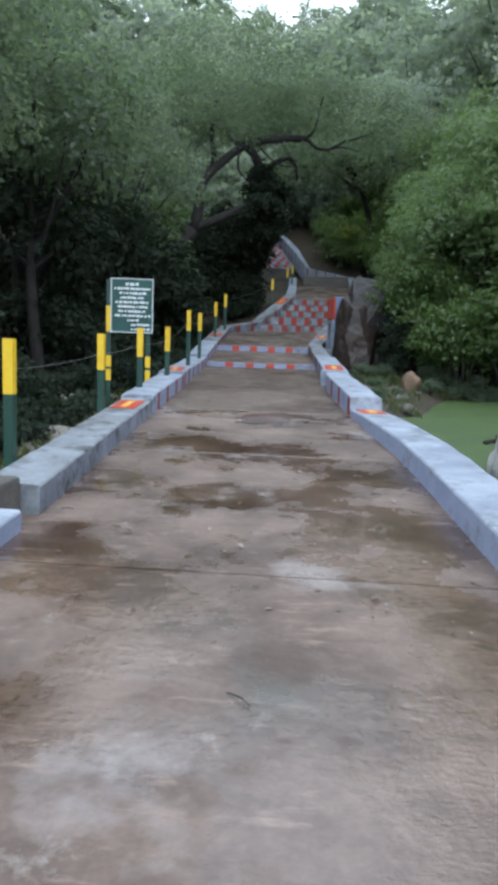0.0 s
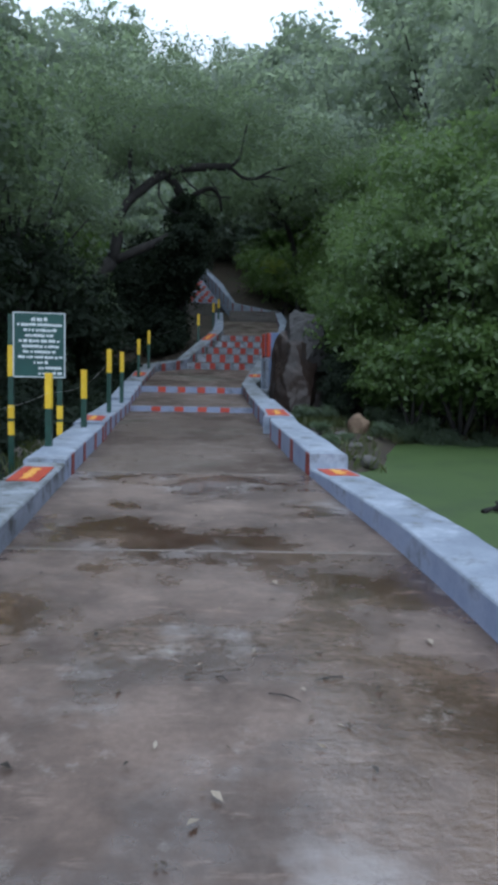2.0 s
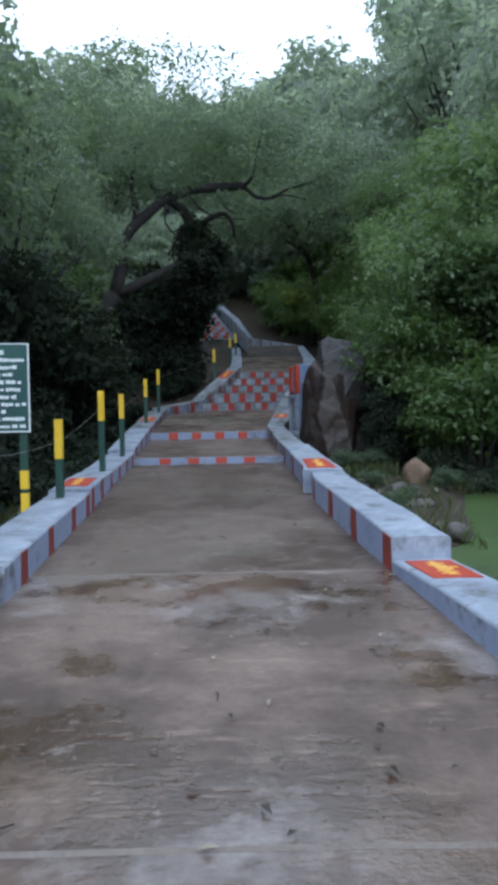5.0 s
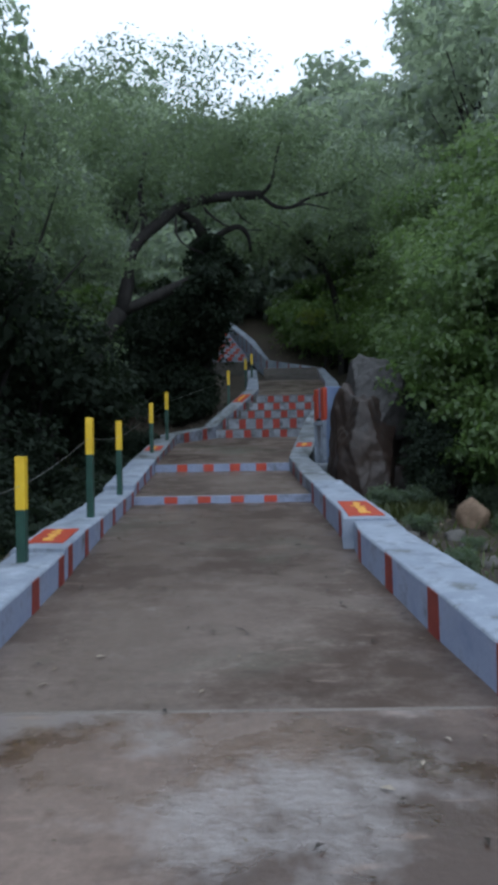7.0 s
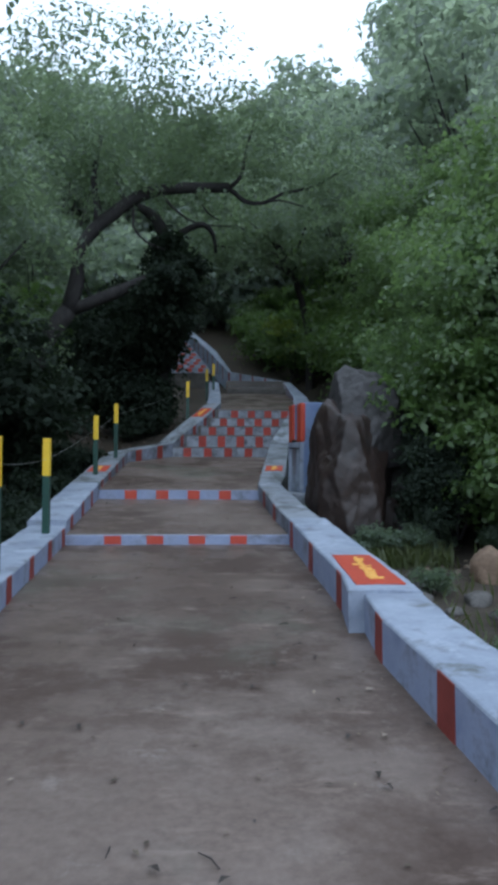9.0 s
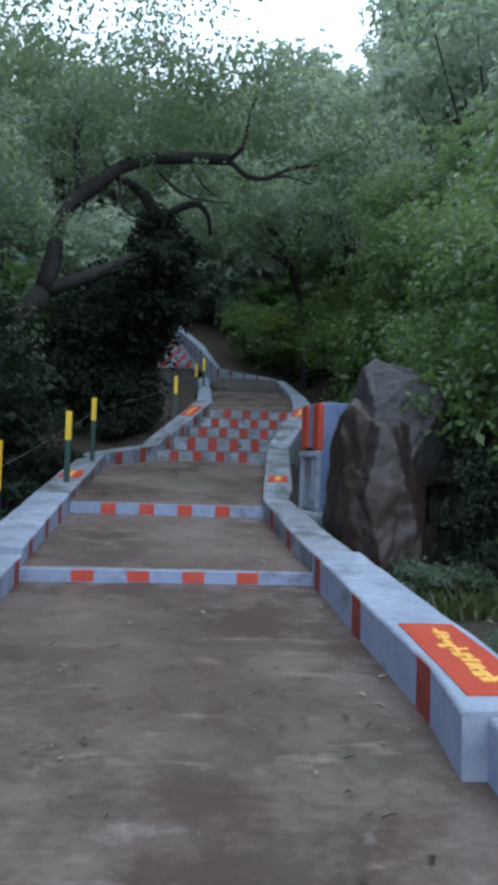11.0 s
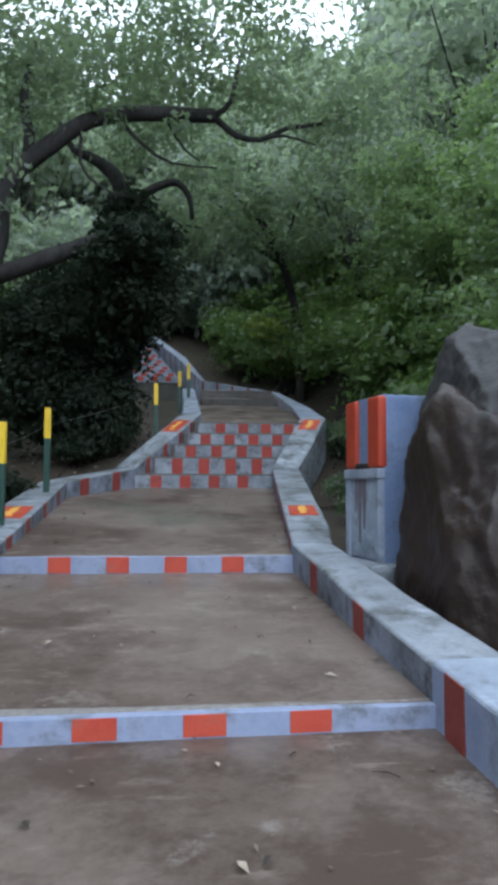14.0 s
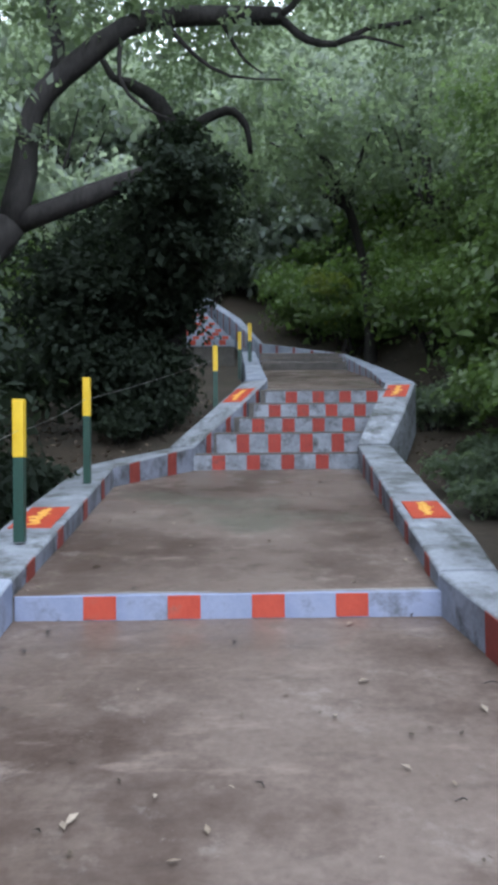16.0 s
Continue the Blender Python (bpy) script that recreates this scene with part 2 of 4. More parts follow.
def slab_quad(bm, a, b, c, d, off):
    """A thin plate over the quad a b c d, raised by the vector off."""
    o = Vector(off)
    lo = [bm.verts.new(Vector(p) - o * 2) for p in (a, b, c, d)]
    hi = [bm.verts.new(Vector(p) + o) for p in (a, b, c, d)]
    bm.faces.new(hi)
    bm.faces.new(lo[::-1])
    for i in range(4):
        j = (i + 1) % 4
        bm.faces.new((lo[i], lo[j], hi[j], hi[i]))
    return bm


def tube(bm, pts, radii, n=9, rough=0.0):
    pts = [Vector(p) for p in pts]
    rings = []
    for i, p in enumerate(pts):
        d = (pts[min(i + 1, len(pts) - 1)] - pts[max(i - 1, 0)]).normalized()
        u = d.orthogonal().normalized() if i == 0 else (u - d * u.dot(d)).normalized()
        w = d.cross(u)
        ring = []
        for k in range(n):
            a = 2 * math.pi * k / n
            r = radii[i] * (1 + rough * (noise.noise(p * 1.7 + Vector((math.cos(a), math.sin(a), 0)) * 1.5)))
            ring.append(bm.verts.new(p + (u * math.cos(a) + w * math.sin(a)) * r))
        rings.append(ring)
    for r0, r1 in zip(rings, rings[1:]):
        for k in range(n):
            f = bm.faces.new((r0[k], r0[(k + 1) % n], r1[(k + 1) % n], r1[k]))
            f.smooth = True
    bm.faces.new(rings[0][::-1])
    bm.faces.new(rings[-1])
    return bm


def smooth_line(pts, step=0.35):
    """A curve through the points, sampled finely."""
    p = [Vector(q) for q in pts]
    p = [p[0] * 2 - p[1]] + p + [p[-1] * 2 - p[-2]]
    out = []
    for i in range(1, len(p) - 2):
        k = max(2, int((p[i + 1] - p[i]).length / step))
        for j in range(k):
            t = j / k
            out.append(0.5 * ((2 * p[i]) + (p[i + 1] - p[i - 1]) * t + (2 * p[i - 1] - 5 * p[i] + 4 * p[i + 1] - p[i + 2]) * t * t + (3 * p[i] - p[i - 1] - 3 * p[i + 1] + p[i + 2]) * t ** 3))
    return out + [p[-2]]


def limb(bm, pts, r0, r1, n=9):
    line = smooth_line(pts)
    m = len(line) - 1
    return tube(bm, line, [r0 + (r1 - r0) * (i / m) ** 0.8 for i in range(m + 1)], n, 0.22)


def leaf_mesh(name, centres, normals, sizes, mat, rng, width=0.5, spread=0.8, fold=0.1):
    """Many small leaves: a folded diamond each, turned about its own normal."""
    k = len(centres)
    nrm = normals + rng.normal(0, spread, (k, 3))
    nrm /= np.linalg.norm(nrm, axis=1, keepdims=True) + 1e-9
    a = np.cross(nrm, rng.normal(0, 1, (k, 3)))
    a /= np.linalg.norm(a, axis=1, keepdims=True) + 1e-9
    b = np.cross(nrm, a)
    s = sizes[:, None]
    v = np.empty((k, 4, 3))
    v[:, 0] = centres - a * s * 0.5
    v[:, 1] = centres + b * s * width * 0.5 + nrm * s * fold - a * s * 0.08
    v[:, 2] = centres + a * s * 0.5
    v[:, 3] = centres - b * s * width * 0.5 + nrm * s * fold - a * s * 0.08
    me = bpy.data.meshes.new(name)
    me.vertices.add(k * 4)
    me.vertices.foreach_set("co", v.reshape(-1))
    me.loops.add(k * 4)
    me.loops.foreach_set("vertex_index", np.arange(k * 4, dtype=np.int32))
    me.polygons.add(k)
    me.polygons.foreach_set("loop_start", np.arange(0, k * 4, 4, dtype=np.int32))
    me.materials.append(mat)
    me.update(calc_edges=True)
    return me


def foliage(rng, blobs, count, size, mat, name="crown", clusters=34, tight=0.13, core=0.05):
    """Leaves in drooping sprays over the outside of several lobes, with gaps between the sprays and a thin leafy core."""
    vol = np.array([b[3] ** 2 for b in blobs])
    share = (vol / vol.sum() * count).astype(int)
    cs, ns, zs = [], [], []
    for (cx, cy, cz, r), k in zip(blobs, share):
        d = rng.normal(0, 1, (clusters, 3))
        d[:, 2] = np.abs(d[:, 2]) * 0.95 - 0.4
        d /= np.linalg.norm(d, axis=1, keepdims=True)
        cc = d * r * rng.uniform(0.6, 1.1, (clusters, 1)) * (1, 1, 0.9)
        girth = r * tight * rng.uniform(0.6, 1.7, clusters)
        share_c = girth ** 1.6
        pick = rng.choice(clusters, k, p=share_c / share_c.sum())
        off = rng.normal(0, 1, (k, 3)) * girth[pick, None] * (1, 1, 0.42)
        q = cc[pick] + off
        q[:, 2] -= 0.45 * (off[:, 0] ** 2 + off[:, 1] ** 2) / (girth[pick] * 2.2)
        q += np.array((cx, cy, cz))
        lay = d[pick] * 0.55 + off / (girth[pick, None] * 2.5) + np.array((0, 0, 0.75))
        kc = int(k * core)
        inner = rng.normal(0, 1, (kc, 3)) * r * 0.33 + np.array((cx, cy, cz - 0.1 * r))
        cs += [q, inner]
        ns += [lay, rng.normal(0, 1, (kc, 3))]
        zs += [size * rng.uniform(0.6, 1.35, k), size * rng.uniform(1.2, 2.0, kc)]
    c, nn = np.concatenate(cs), np.concatenate(ns)
    return leaf_mesh(name, c, nn, np.concatenate(zs), mat, rng, 0.55, 0.75)


# ---- plan of the path ----
GROUND_Y = [-40, 4.3, 10.7, 18.04, 18.0401, 21.0, 21.0001, 26.9]
GROUND_Z = [-2.0, -0.03, 0.26, 0.685, 0.79, 1.05, 1.19, 1.77]


def ground_z(y):
    return float(np.interp(y, GROUND_Y, GROUND_Z))


def right_x(y):
    return float(np.interp(y, [-20, 4.8, 6.3, 7.8, 10.75, 11.75, 12.8, 13.9, 15.1, 16.4, 18.0, 18.95, 20.4, 21.0, 21.6, 26.9], [1.70, 1.50, 1.42, 1.32, 1.03, 0.93, 0.855, 0.775, 0.745, 0.70, 0.64, 0.56, 0.49, 0.45, 0.51, 1.06]))


def left_x(y):
    return float(np.interp(y, [-20, 4.8, 7.2, 10.9, 13.6, 15.1, 16.5, 18.04, 21.0, 22.3, 25.4, 26.9], [-0.9, -1.15, -1.31, -1.56, -1.67, -1.79, -1.86, -1.92, -2.04, -2.06, -2.14, -1.24]))


def hill_z(x, y):
    """The lie of the land beside and beyond the path."""
    base = float(np.interp(y, [-60, 4, 12, 18, 27, 29, 36, 40, 46, 90, 140, 400], [-2.5, -0.4, 0.0, 0.35, 1.5, 2.4, 3.8, 5.0, 7.4, 30, 40, 46]))
    side = x - float(np.interp(y, [0, 30, 46, 400], [0, 0.6, -0.5, -0.5]))
    if side > 0:
        t = min(1.0, max(0.0, (y - 16.5) / 8))
        bank = max(0.0, side - 2.6)
        base += t * min(26, 0.55 * bank) + (1 - t) * min(20, 0.5 * max(0, side - 9))
        if y < 19 and 1.9 < side < 10.5:
            base = min(base, -0.15 + 0.5 * max(0, y - 17.4) ** 1.3 + 0.2 * max(0, side - 9.5))
        if 12 < y < 19 and side > 1.0:
            base = max(base, 0.16 + 0.04 * (y - 12) - 0.5 * max(0, side - 1.75 - 0.16 * (y - 12)))
    else:
        dip = -0.25 * min(1.0, max(0.0, -side - 2.3))
        base += dip + min(24, 0.22 * max(0.0, -side - 5.5))
    if abs(side) > 3:
        base += 0.35 * noise.noise(Vector((x * 0.25, y * 0.25, 0.3)))
    return base


# ---- ground ----
def make_ground():
    xs = sorted({round(v, 2) for v in [-400, -250, -150, -100, -75] + list(np.arange(-60, -12, 3)) + list(np.arange(-12, 12, 0.6)) + list(np.arange(12, 61, 3)) + [75, 100, 150, 250, 400]})
    ys = sorted({round(v, 2) for v in [-400, -200, -120, -80, -50] + list(np.arange(-40, 0, 2.5)) + list(np.arange(0, 48, 0.6)) + list(np.arange(48, 100, 3)) + [110, 125, 140, 180, 250, 400]})
    verts, faces = [], []
    for y in ys:
        for x in xs:
            z = hill_z(x, max(-60, min(400, y)))
            yy = min(max(y, -40), 26.9)
            if left_x(yy) - 0.7 < x < right_x(yy) + 0.7 and y < 27.6:
                z = min(z, ground_z(yy) - 0.3)
            verts.append((x, y, z))
    w = len(xs)
    for j in range(len(ys) - 1):
        for i in range(w - 1):
            faces.append((j * w + i, j * w + i + 1, (j + 1) * w + i + 1, (j + 1) * w + i))
    me = bpy.data.meshes.new("ground")
    me.from_pydata(verts, [], faces)
    me.polygons.foreach_set("use_smooth", [True] * len(me.polygons))
    me.materials.append(SOIL)
    return tagged(new("ground", me), "dark damp forest soil rising into a wooded hill", "ground", kind="structure")


make_ground()

bm = bmesh.new()
box(bm, (1.5, -6, -0.5), (11.5, 18.6, 0.12))
pond = new("water", mesh_of("water", bm, ALGAE))
tagged(pond, "still pond covered with bright green duckweed", "pond", kind="structure")


# ---- paved path ----
pavement = thing("pavement", "wet brown concrete walkway of cast slabs", "path", kind="structure")


def slab(y0, y1, drop=0.25, lip=0.0):
    bm = bmesh.new()
    ny, nx = max(2, int((y1 - y0) / 0.3)), 10
    rows = []
    for j in range(ny + 1):
        y = y0 + (y1 - y0) * j / ny
        yy = min(y1 - 1e-3, max(y0 + 1e-3, y))
        a, b = left_x(yy) - 0.12, right_x(yy) + 0.12
        row = []
        for i in range(nx + 1):
            x = a + (b - a) * i / nx
            z = ground_z(yy) + lip + 0.006 * noise.noise(Vector((x * 1.3, y * 1.3, 0)))
            row.append(bm.verts.new((x, y, z)))
        rows.append(row)
    for r0, r1 in zip(rows, rows[1:]):
        for i in range(nx):
            bm.faces.new((r0[i], r0[i + 1], r1[i + 1], r1[i])).smooth = True
    edge = [e for e in bm.edges if e.is_boundary]
    ret = bmesh.ops.extrude_edge_only(bm, edges=edge)
    for v in [g for g in ret["geom"] if isinstance(g, bmesh.types.BMVert)]:
        v.co.z -= drop
    bmesh.ops.split_edges(bm, edges=edge)
    return bm


SLABS = [(-14, -9), (-9, -4.5), (-4.5, 0), (0, 4.56), (4.56, 7.7), (7.7, 10.84), (10.84, 18.04), (18.04, 21.0), (21.0, 26.9)]
for k, (y0, y1) in enumerate(SLABS):
    part("slab", slab(y0 + 0.003, y1 - (0.024 if k == 3 else 0.003), 0.4, 0.005 if k == 3 else 0.0), PATH_MAT if k < 6 else PATH_DRY, pavement)
for y in (7.7, 10.84):
    bm = bmesh.new()
    for i in range(8):
        a, b = left_x(y), right_x(y)
        x0, x1 = a + (b - a) * i / 8, a + (b - a) * (i + 1) / 8
        j0, j1 = 0.012 * noise.noise(Vector((x0 * 3, y, 0))), 0.012 * noise.noise(Vector((x1 * 3, y, 0)))
        z = ground_z(y)
        slab_quad(bm, (x0, y - 0.014 + j0, z - 0.003), (x1, y - 0.014 + j1, z - 0.003), (x1, y + 0.014 + j1, z), (x0, y + 0.014 + j0, z), (0, 0, 0.003))
    part("joint", bm, JOINT_MAT, pavement, "pale mortar joint across the path")


# ---- low parapet walls ----
def wall_body(stations):
    """A low wall through stations (inner xy, outer xy, top z, foot z) with worn rounded shoulders."""
    bm = bmesh.new()
    pts = []
    for s0, s1 in zip(stations, stations[1:]):
        k = max(1, int((Vector(s1[0]) - Vector(s0[0])).length / 0.16))
        for j in range(k):
            t = j / k
            pts.append([tuple(Vector(a).lerp(Vector(b), t)) if isinstance(a, tuple) else a + (b - a) * t for a, b in zip(s0, s1)])
    pts.append(list(stations[-1]))
    rings = []
    for (ix, iy), (ox, oy), top, foot in pts:
        across = Vector((ox - ix, oy - iy, 0))
        u = across.normalized()
        w = across.length
        c = 0.018 + 0.006 * noise.noise(Vector((ix * 4, iy * 4, 1)))
        zt = top + 0.006 * noise.noise(Vector((ix * 2.3, iy * 2.3, 5)))
        e = 0.014 * noise.noise(Vector((ox * 3.1, oy * 3.1, 9)))
        prof = [(0.0, foot - 0.3), (0.004, foot + 0.02), (0, zt - c), (c * 0.35, zt - c * 0.35), (c, zt), (w * 0.5, zt + 0.005), (w - c + e, zt), (w + e, zt - c), (w, foot - 0.5)]
        rings.append([bm.verts.new(Vector((ix, iy, 0)) + u * d + Vector((0, 0, z))) for d, z in prof])
    for r0, r1 in zip(rings, rings[1:]):
        for a in range(len(r0) - 1):
            bm.faces.new((r0[a], r0[a + 1], r1[a + 1], r1[a])).material_index = 1 if a < 2 else 0
        bm.faces.new((r0[-1], r0[0], r1[0], r1[-1]))
    bm.faces.new(rings[0][::-1])
    bm.faces.new(rings[-1])
    bmesh.ops.recalc_face_normals(bm, faces=bm.faces)
    return bm


def wall(stations, label, body=LIME, face=BLUE):
    ob = thing("parapet_wall", label, "low wall", "parapets along the path")
    part("body", wall_body(stations), body, ob).data.materials.append(face)
    return ob


def on_face(stations, s):
    """The place, foot, top and outward way at a distance s along the inner face."""
    for a, b in zip(stations, stations[1:]):
        d = (Vector(b[0]) - Vector(a[0])).length
        if s <= d:
            t = s / d
            i, o = Vector(a[0]).lerp(Vector(b[0]), t), Vector(a[1]).lerp(Vector(b[1]), t)
            return i, o, a[2] + (b[2] - a[2]) * t, a[3] + (b[3] - a[3]) * t
        s -= d
    a = stations[-1]
    return Vector(a[0]), Vector(a[1]), a[2], a[3]


def stripe(ob, stations, s, width, mat=RED, top_gap=0.012):
    i0, o0, t0, f0 = on_face(stations, s)
    i1, o1, t1, f1 = on_face(stations, s + width)
    n = (i0 - o0).normalized()
    bm = slab_quad(bmesh.new(), (*i0, f0 - 0.02), (*i1, f1 - 0.02), (*i1, t1 - top_gap), (*i0, t0 - top_gap), (n.x * 0.004, n.y * 0.004, 0))
    part("painted_stripe", bm, mat, ob, "dark red painted stripe")


def plaque(ob, stations, s, length, inset=0.06, seed=1):
    """An orange-red panel on the wall's top with yellow brush lettering."""
    rng = random.Random(seed)
    a, b = on_face(stations, s), on_face(stations, s + length)

    def at(u, v, h):
        p = (a[0].lerp(a[1], v)).lerp(b[0].lerp(b[1], v), u)
        return (p.x, p.y, a[2] + (b[2] - a[2]) * u + h)
    v0, v1 = inset / 0.42, 1 - inset / 0.42
    panel = part("inscription_panel", slab_quad(bmesh.new(), at(0, v0, 0.005), at(0, v1, 0.005), at(1, v1, 0.005), at(1, v0, 0.005), (0, 0, 0.004)), ORANGE, ob, "orange-red panel with yellow lettering")
    bm = bmesh.new()
    mid, half = 0.5, 0.1
    u = 0.13
    while u < 0.87:
        du = rng.uniform(0.025, 0.06)
        c = mid + rng.uniform(-0.03, 0.03)
        w0, w1 = half * rng.uniform(0.5, 1.25), half * rng.uniform(0.5, 1.25)
        if 0.42 < u < 0.56:
            w1 *= 2.0
        sk = rng.uniform(-0.02, 0.03)
        h = 0.0110 + 0.0012 * rng.random()
        slab_quad(bm, at(u, c - w0, h), at(u + sk, c + w1, h), at(u + du + sk, c + w1, h), at(u + du, c - w0, h), (0, 0, 0.0015))
        if rng.random() < 0.7:
            slab_quad(bm, at(u, c - 0.02, h + 0.002), at(u, c + 0.03, h + 0.002), at(u + 0.09, c + 0.035, h + 0.002), at(u + 0.09, c - 0.015, h + 0.002), (0, 0, 0.0015))
        u += du + rng.uniform(0.012, 0.03)
    tagged(part("lettering", bm, LETTER, panel, "yellow brush lettering"), kind="stuff")


def run(side, ys, rise, width):
    out = []
    for y in ys:
        e = 1e-3 if y == ys[0] else -1e-3
        x = (right_x if side > 0 else left_x)(y + e)
        w = width(y) if callable(width) else width
        foot = ground_z(y + e)
        out.append(((x, y), (x + side * w, y), foot + (rise(y) if callable(rise) else rise), foot))
    return out


r1 = run(1, [-14, -4, 4, 7, 8, 9.5, 10.76], lambda y: float(np.interp(y, [8, 9.5, 10.76], [0.19, 0.15, 0.09])), lambda y: 0.38 + 0.005 * y)
w = wall(r1, "pale blue-grey limewashed low wall beside the pond", LIME)
L1 = sum((Vector(b[0]) - Vector(a[0])).length for a, b in zip(r1, r1[1:]))
plaque(w, r1, L1 - 0.66, 0.56, seed=3)
r2 = run(1, [10.765, 11.75, 12.8, 13.9, 14.49], lambda y: float(np.interp(y, [10.7, 11.75, 14.5], [0.25, 0.28, 0.265])), 0.42)
r2[-1] = ((0.80, 14.49), (1.21, 14.49), r2[-1][2], r2[-1][3])
w = wall(r2, "blue-grey limewashed low wall with dark red stripes")
for s in (0.01, 1.0, 2.05, 3.12):
    stripe(w, r2, s, 0.2)
r3 = run(1, [14.495, 15.1, 16.4, 17.2, 18.04], lambda y: float(np.interp(y, [14.5, 16.5, 18], [0.285, 0.275, 0.30])), 0.45)
r3[0] = ((0.69, 14.495), (1.20, 14.495), r3[0][2], r3[0][3])
w = wall(r3, "raised limewashed wall block with dark red stripes")
for s in (0.56, 1.9, 3.2):
    stripe(w, r3, s, 0.2)
plaque(w, r3, 0.17, 1.12, seed=5)
r4 = run(1, [18.0401, 19.0, 20.0, 20.99], lambda y: float(np.interp(y, [18.04, 21], [0.18, 0.25])), lambda y: 0.41 - 0.02 * (y - 18.04))
w = wall(r4, "worn grey wall curving towards the shrine pillar", OLD_LIME, OLD_BLUE)
for s in (0.95, 2.1):
    stripe(w, r4, s, 0.2)
r5 = run(1, [21.0001, 21.8, 23.0, 25.0, 26.9], lambda y: 0.12 + 0.035 * (y - 21), lambda y: float(np.interp(y, [21, 21.8, 27], [0.36, 0.42, 0.47])))
w = wall(r5, "grey limewashed wall beside the landing", OLD_LIME, OLD_BLUE)
for s in (0.3, 1.2, 2.1, 3.0, 3.9, 4.9):
    stripe(w, r5, s, 0.16)
plaque(w, r5, 1.35, 0.62, seed=7)

l0 = run(-1, [-14, -4, 4, 5.05], 0.13, 0.4)
wall(l0, "blue-white limewashed low wall at the entrance")
l1 = run(-1, [5.4, 7.2, 10.2], 0.19, 0.4)
w = wall(l1, "weathered grey low wall with chipped paint", OLD_LIME, OLD_BLUE)
plaque(w, l1, 3.75, 0.75, seed=9)
l2 = run(-1, [10.2001, 12.0, 13.35], 0.23, 0.42)
w = wall(l2, "grey low wall with dark red stripes")
for s in (0.4, 1.25, 2.2, 2.95):
    stripe(w, l2, s, 0.17)
l3 = run(-1, [13.3501, 14.4, 15.5, 18.04], lambda y: float(np.interp(y, [13.3, 14.4, 15.2], [0.26, 0.25, 0.205])), 0.44)
w = wall(l3, "blue-grey limewashed wall carrying fence posts")
for s in (0.15, 0.95, 1.9, 2.75, 3.6, 4.4):
    stripe(w, l3, s, 0.17)
plaque(w, l3, 0.25, 0.75, seed=11)
l4 = run(-1, [18.0401, 20.98], lambda y: 0.16 + 0.031 * (y - 18.04), 0.45)
w = wall(l4, "blue-grey limewashed wall carrying fence posts")
for s in (0.3, 1.2, 2.1):
    stripe(w, l4, s, 0.17)
l5 = run(-1, [21.0001, 23.0, 25.4], lambda y: 0.11 + 0.03 * (y - 21), lambda y: 0.45)
l5[-1] = (l5[-1][0], (-2.62, 25.95), l5[-1][2], l5[-1][3])
l5.append(((-1.24, 26.9), (-1.54, 27.35), 2.11, 1.77))
w = wall(l5, "limewashed wall bending towards the stair foot", OLD_LIME, OLD_BLUE)
for s in (0.3, 1.2, 2.3, 3.4, 4.7, 5.5):
    stripe(w, l5, s, 0.2)
plaque(w, l5, 1.25, 0.75, seed=13)

# ---- steps ----
def riser(ob, x0, x1, y, z0, z1, squares, first, gap, width, white=BLUE, sq=STEPRED):
    """A painted step front: a pale band with red squares set on it."""
    part("step_front", box(bmesh.new(), (x0, y - 0.012, z0 - 0.03), (x1, y + 0.05, z1), 0.006), white, ob, "pale blue painted step front")
    for k in range(squares):
        x = first + k * gap
        part("painted_square", box(bmesh.new(), (x, y - 0.017, z0 + 0.004), (x + width, y + 0.02, z1 - 0.004)), sq, ob, "orange-red painted square")


for y, z0, z1, first, gap, skew in ((18.015, 0.685, 0.789, -1.475, 0.478, 2.0), (21.0, 1.05, 1.193, -1.635, 0.49, -0.8)):
    st = thing("step", "painted concrete step with orange-red squares across the path", "step", "path steps", at=(0, y, 0))
    st.rotation_euler = (0, 0, radians(skew))
    riser(st, left_x(y) + 0.005, right_x(y) + 0.02, -0.02, z0, z1, 4, first, gap, 0.19)
    part("lip", box(bmesh.new(), (left_x(y) + 0.005, 0.028, z0 - 0.1), (right_x(y) + 0.02, 0.17, z1 + 0.004), 0.006), WORN_LIME, st, "pale worn plaster lip")

stair = thing("staircase", "short flight of painted stairs with red and white checks", "stairs")
SX0, SX1 = [-1.24, -0.92, -0.58, -0.35, -0.15], [1.05, 1.22, 1.39, 1.56, 1.74]
TOPS = [2.01, 2.31, 2.55, 2.78, 3.01]
for k in range(5):
    y, z1 = 26.9 + 0.33 * k, TOPS[k]
    z0 = TOPS[k - 1] if k else 1.77
    part("step", box(bmesh.new(), (SX0[k] - 0.1, y, 1.2), (SX1[k] + 0.1, y + (0.36 if k < 4 else 1.2), z1), 0.01), DARKSTONE, stair, "worn dark concrete step")
    riser(stair, SX0[k] - 0.02, SX1[k] + 0.02, y - 0.01, z0, z1 - 0.03, 4, [-1.0, -0.65, -0.41, -0.14, 0.15][k], [0.485, 0.46, 0.452, 0.44, 0.43][k], 0.185, STAIR_LIME, STAIR_RED)
ri = [((1.06, 26.9), (1.52, 26.95), 2.12, 1.77), ((1.42, 27.68), (1.90, 27.6), 2.62, 2.3), ((1.80, 28.45), (2.28, 28.35), 3.12, 2.8)]
w = wall(ri, "grey limewashed wall climbing beside the stairs", OLD_LIME, OLD_BLUE)
plaque(w, ri, 1.28, 0.36, seed=15)
li = [((-1.24, 26.9), (-1.60, 27.1), 2.12, 1.77), ((-0.59, 27.7), (-0.99, 27.85), 2.71, 2.3), ((-0.11, 28.6), (-0.50, 28.75), 3.21, 2.8)]
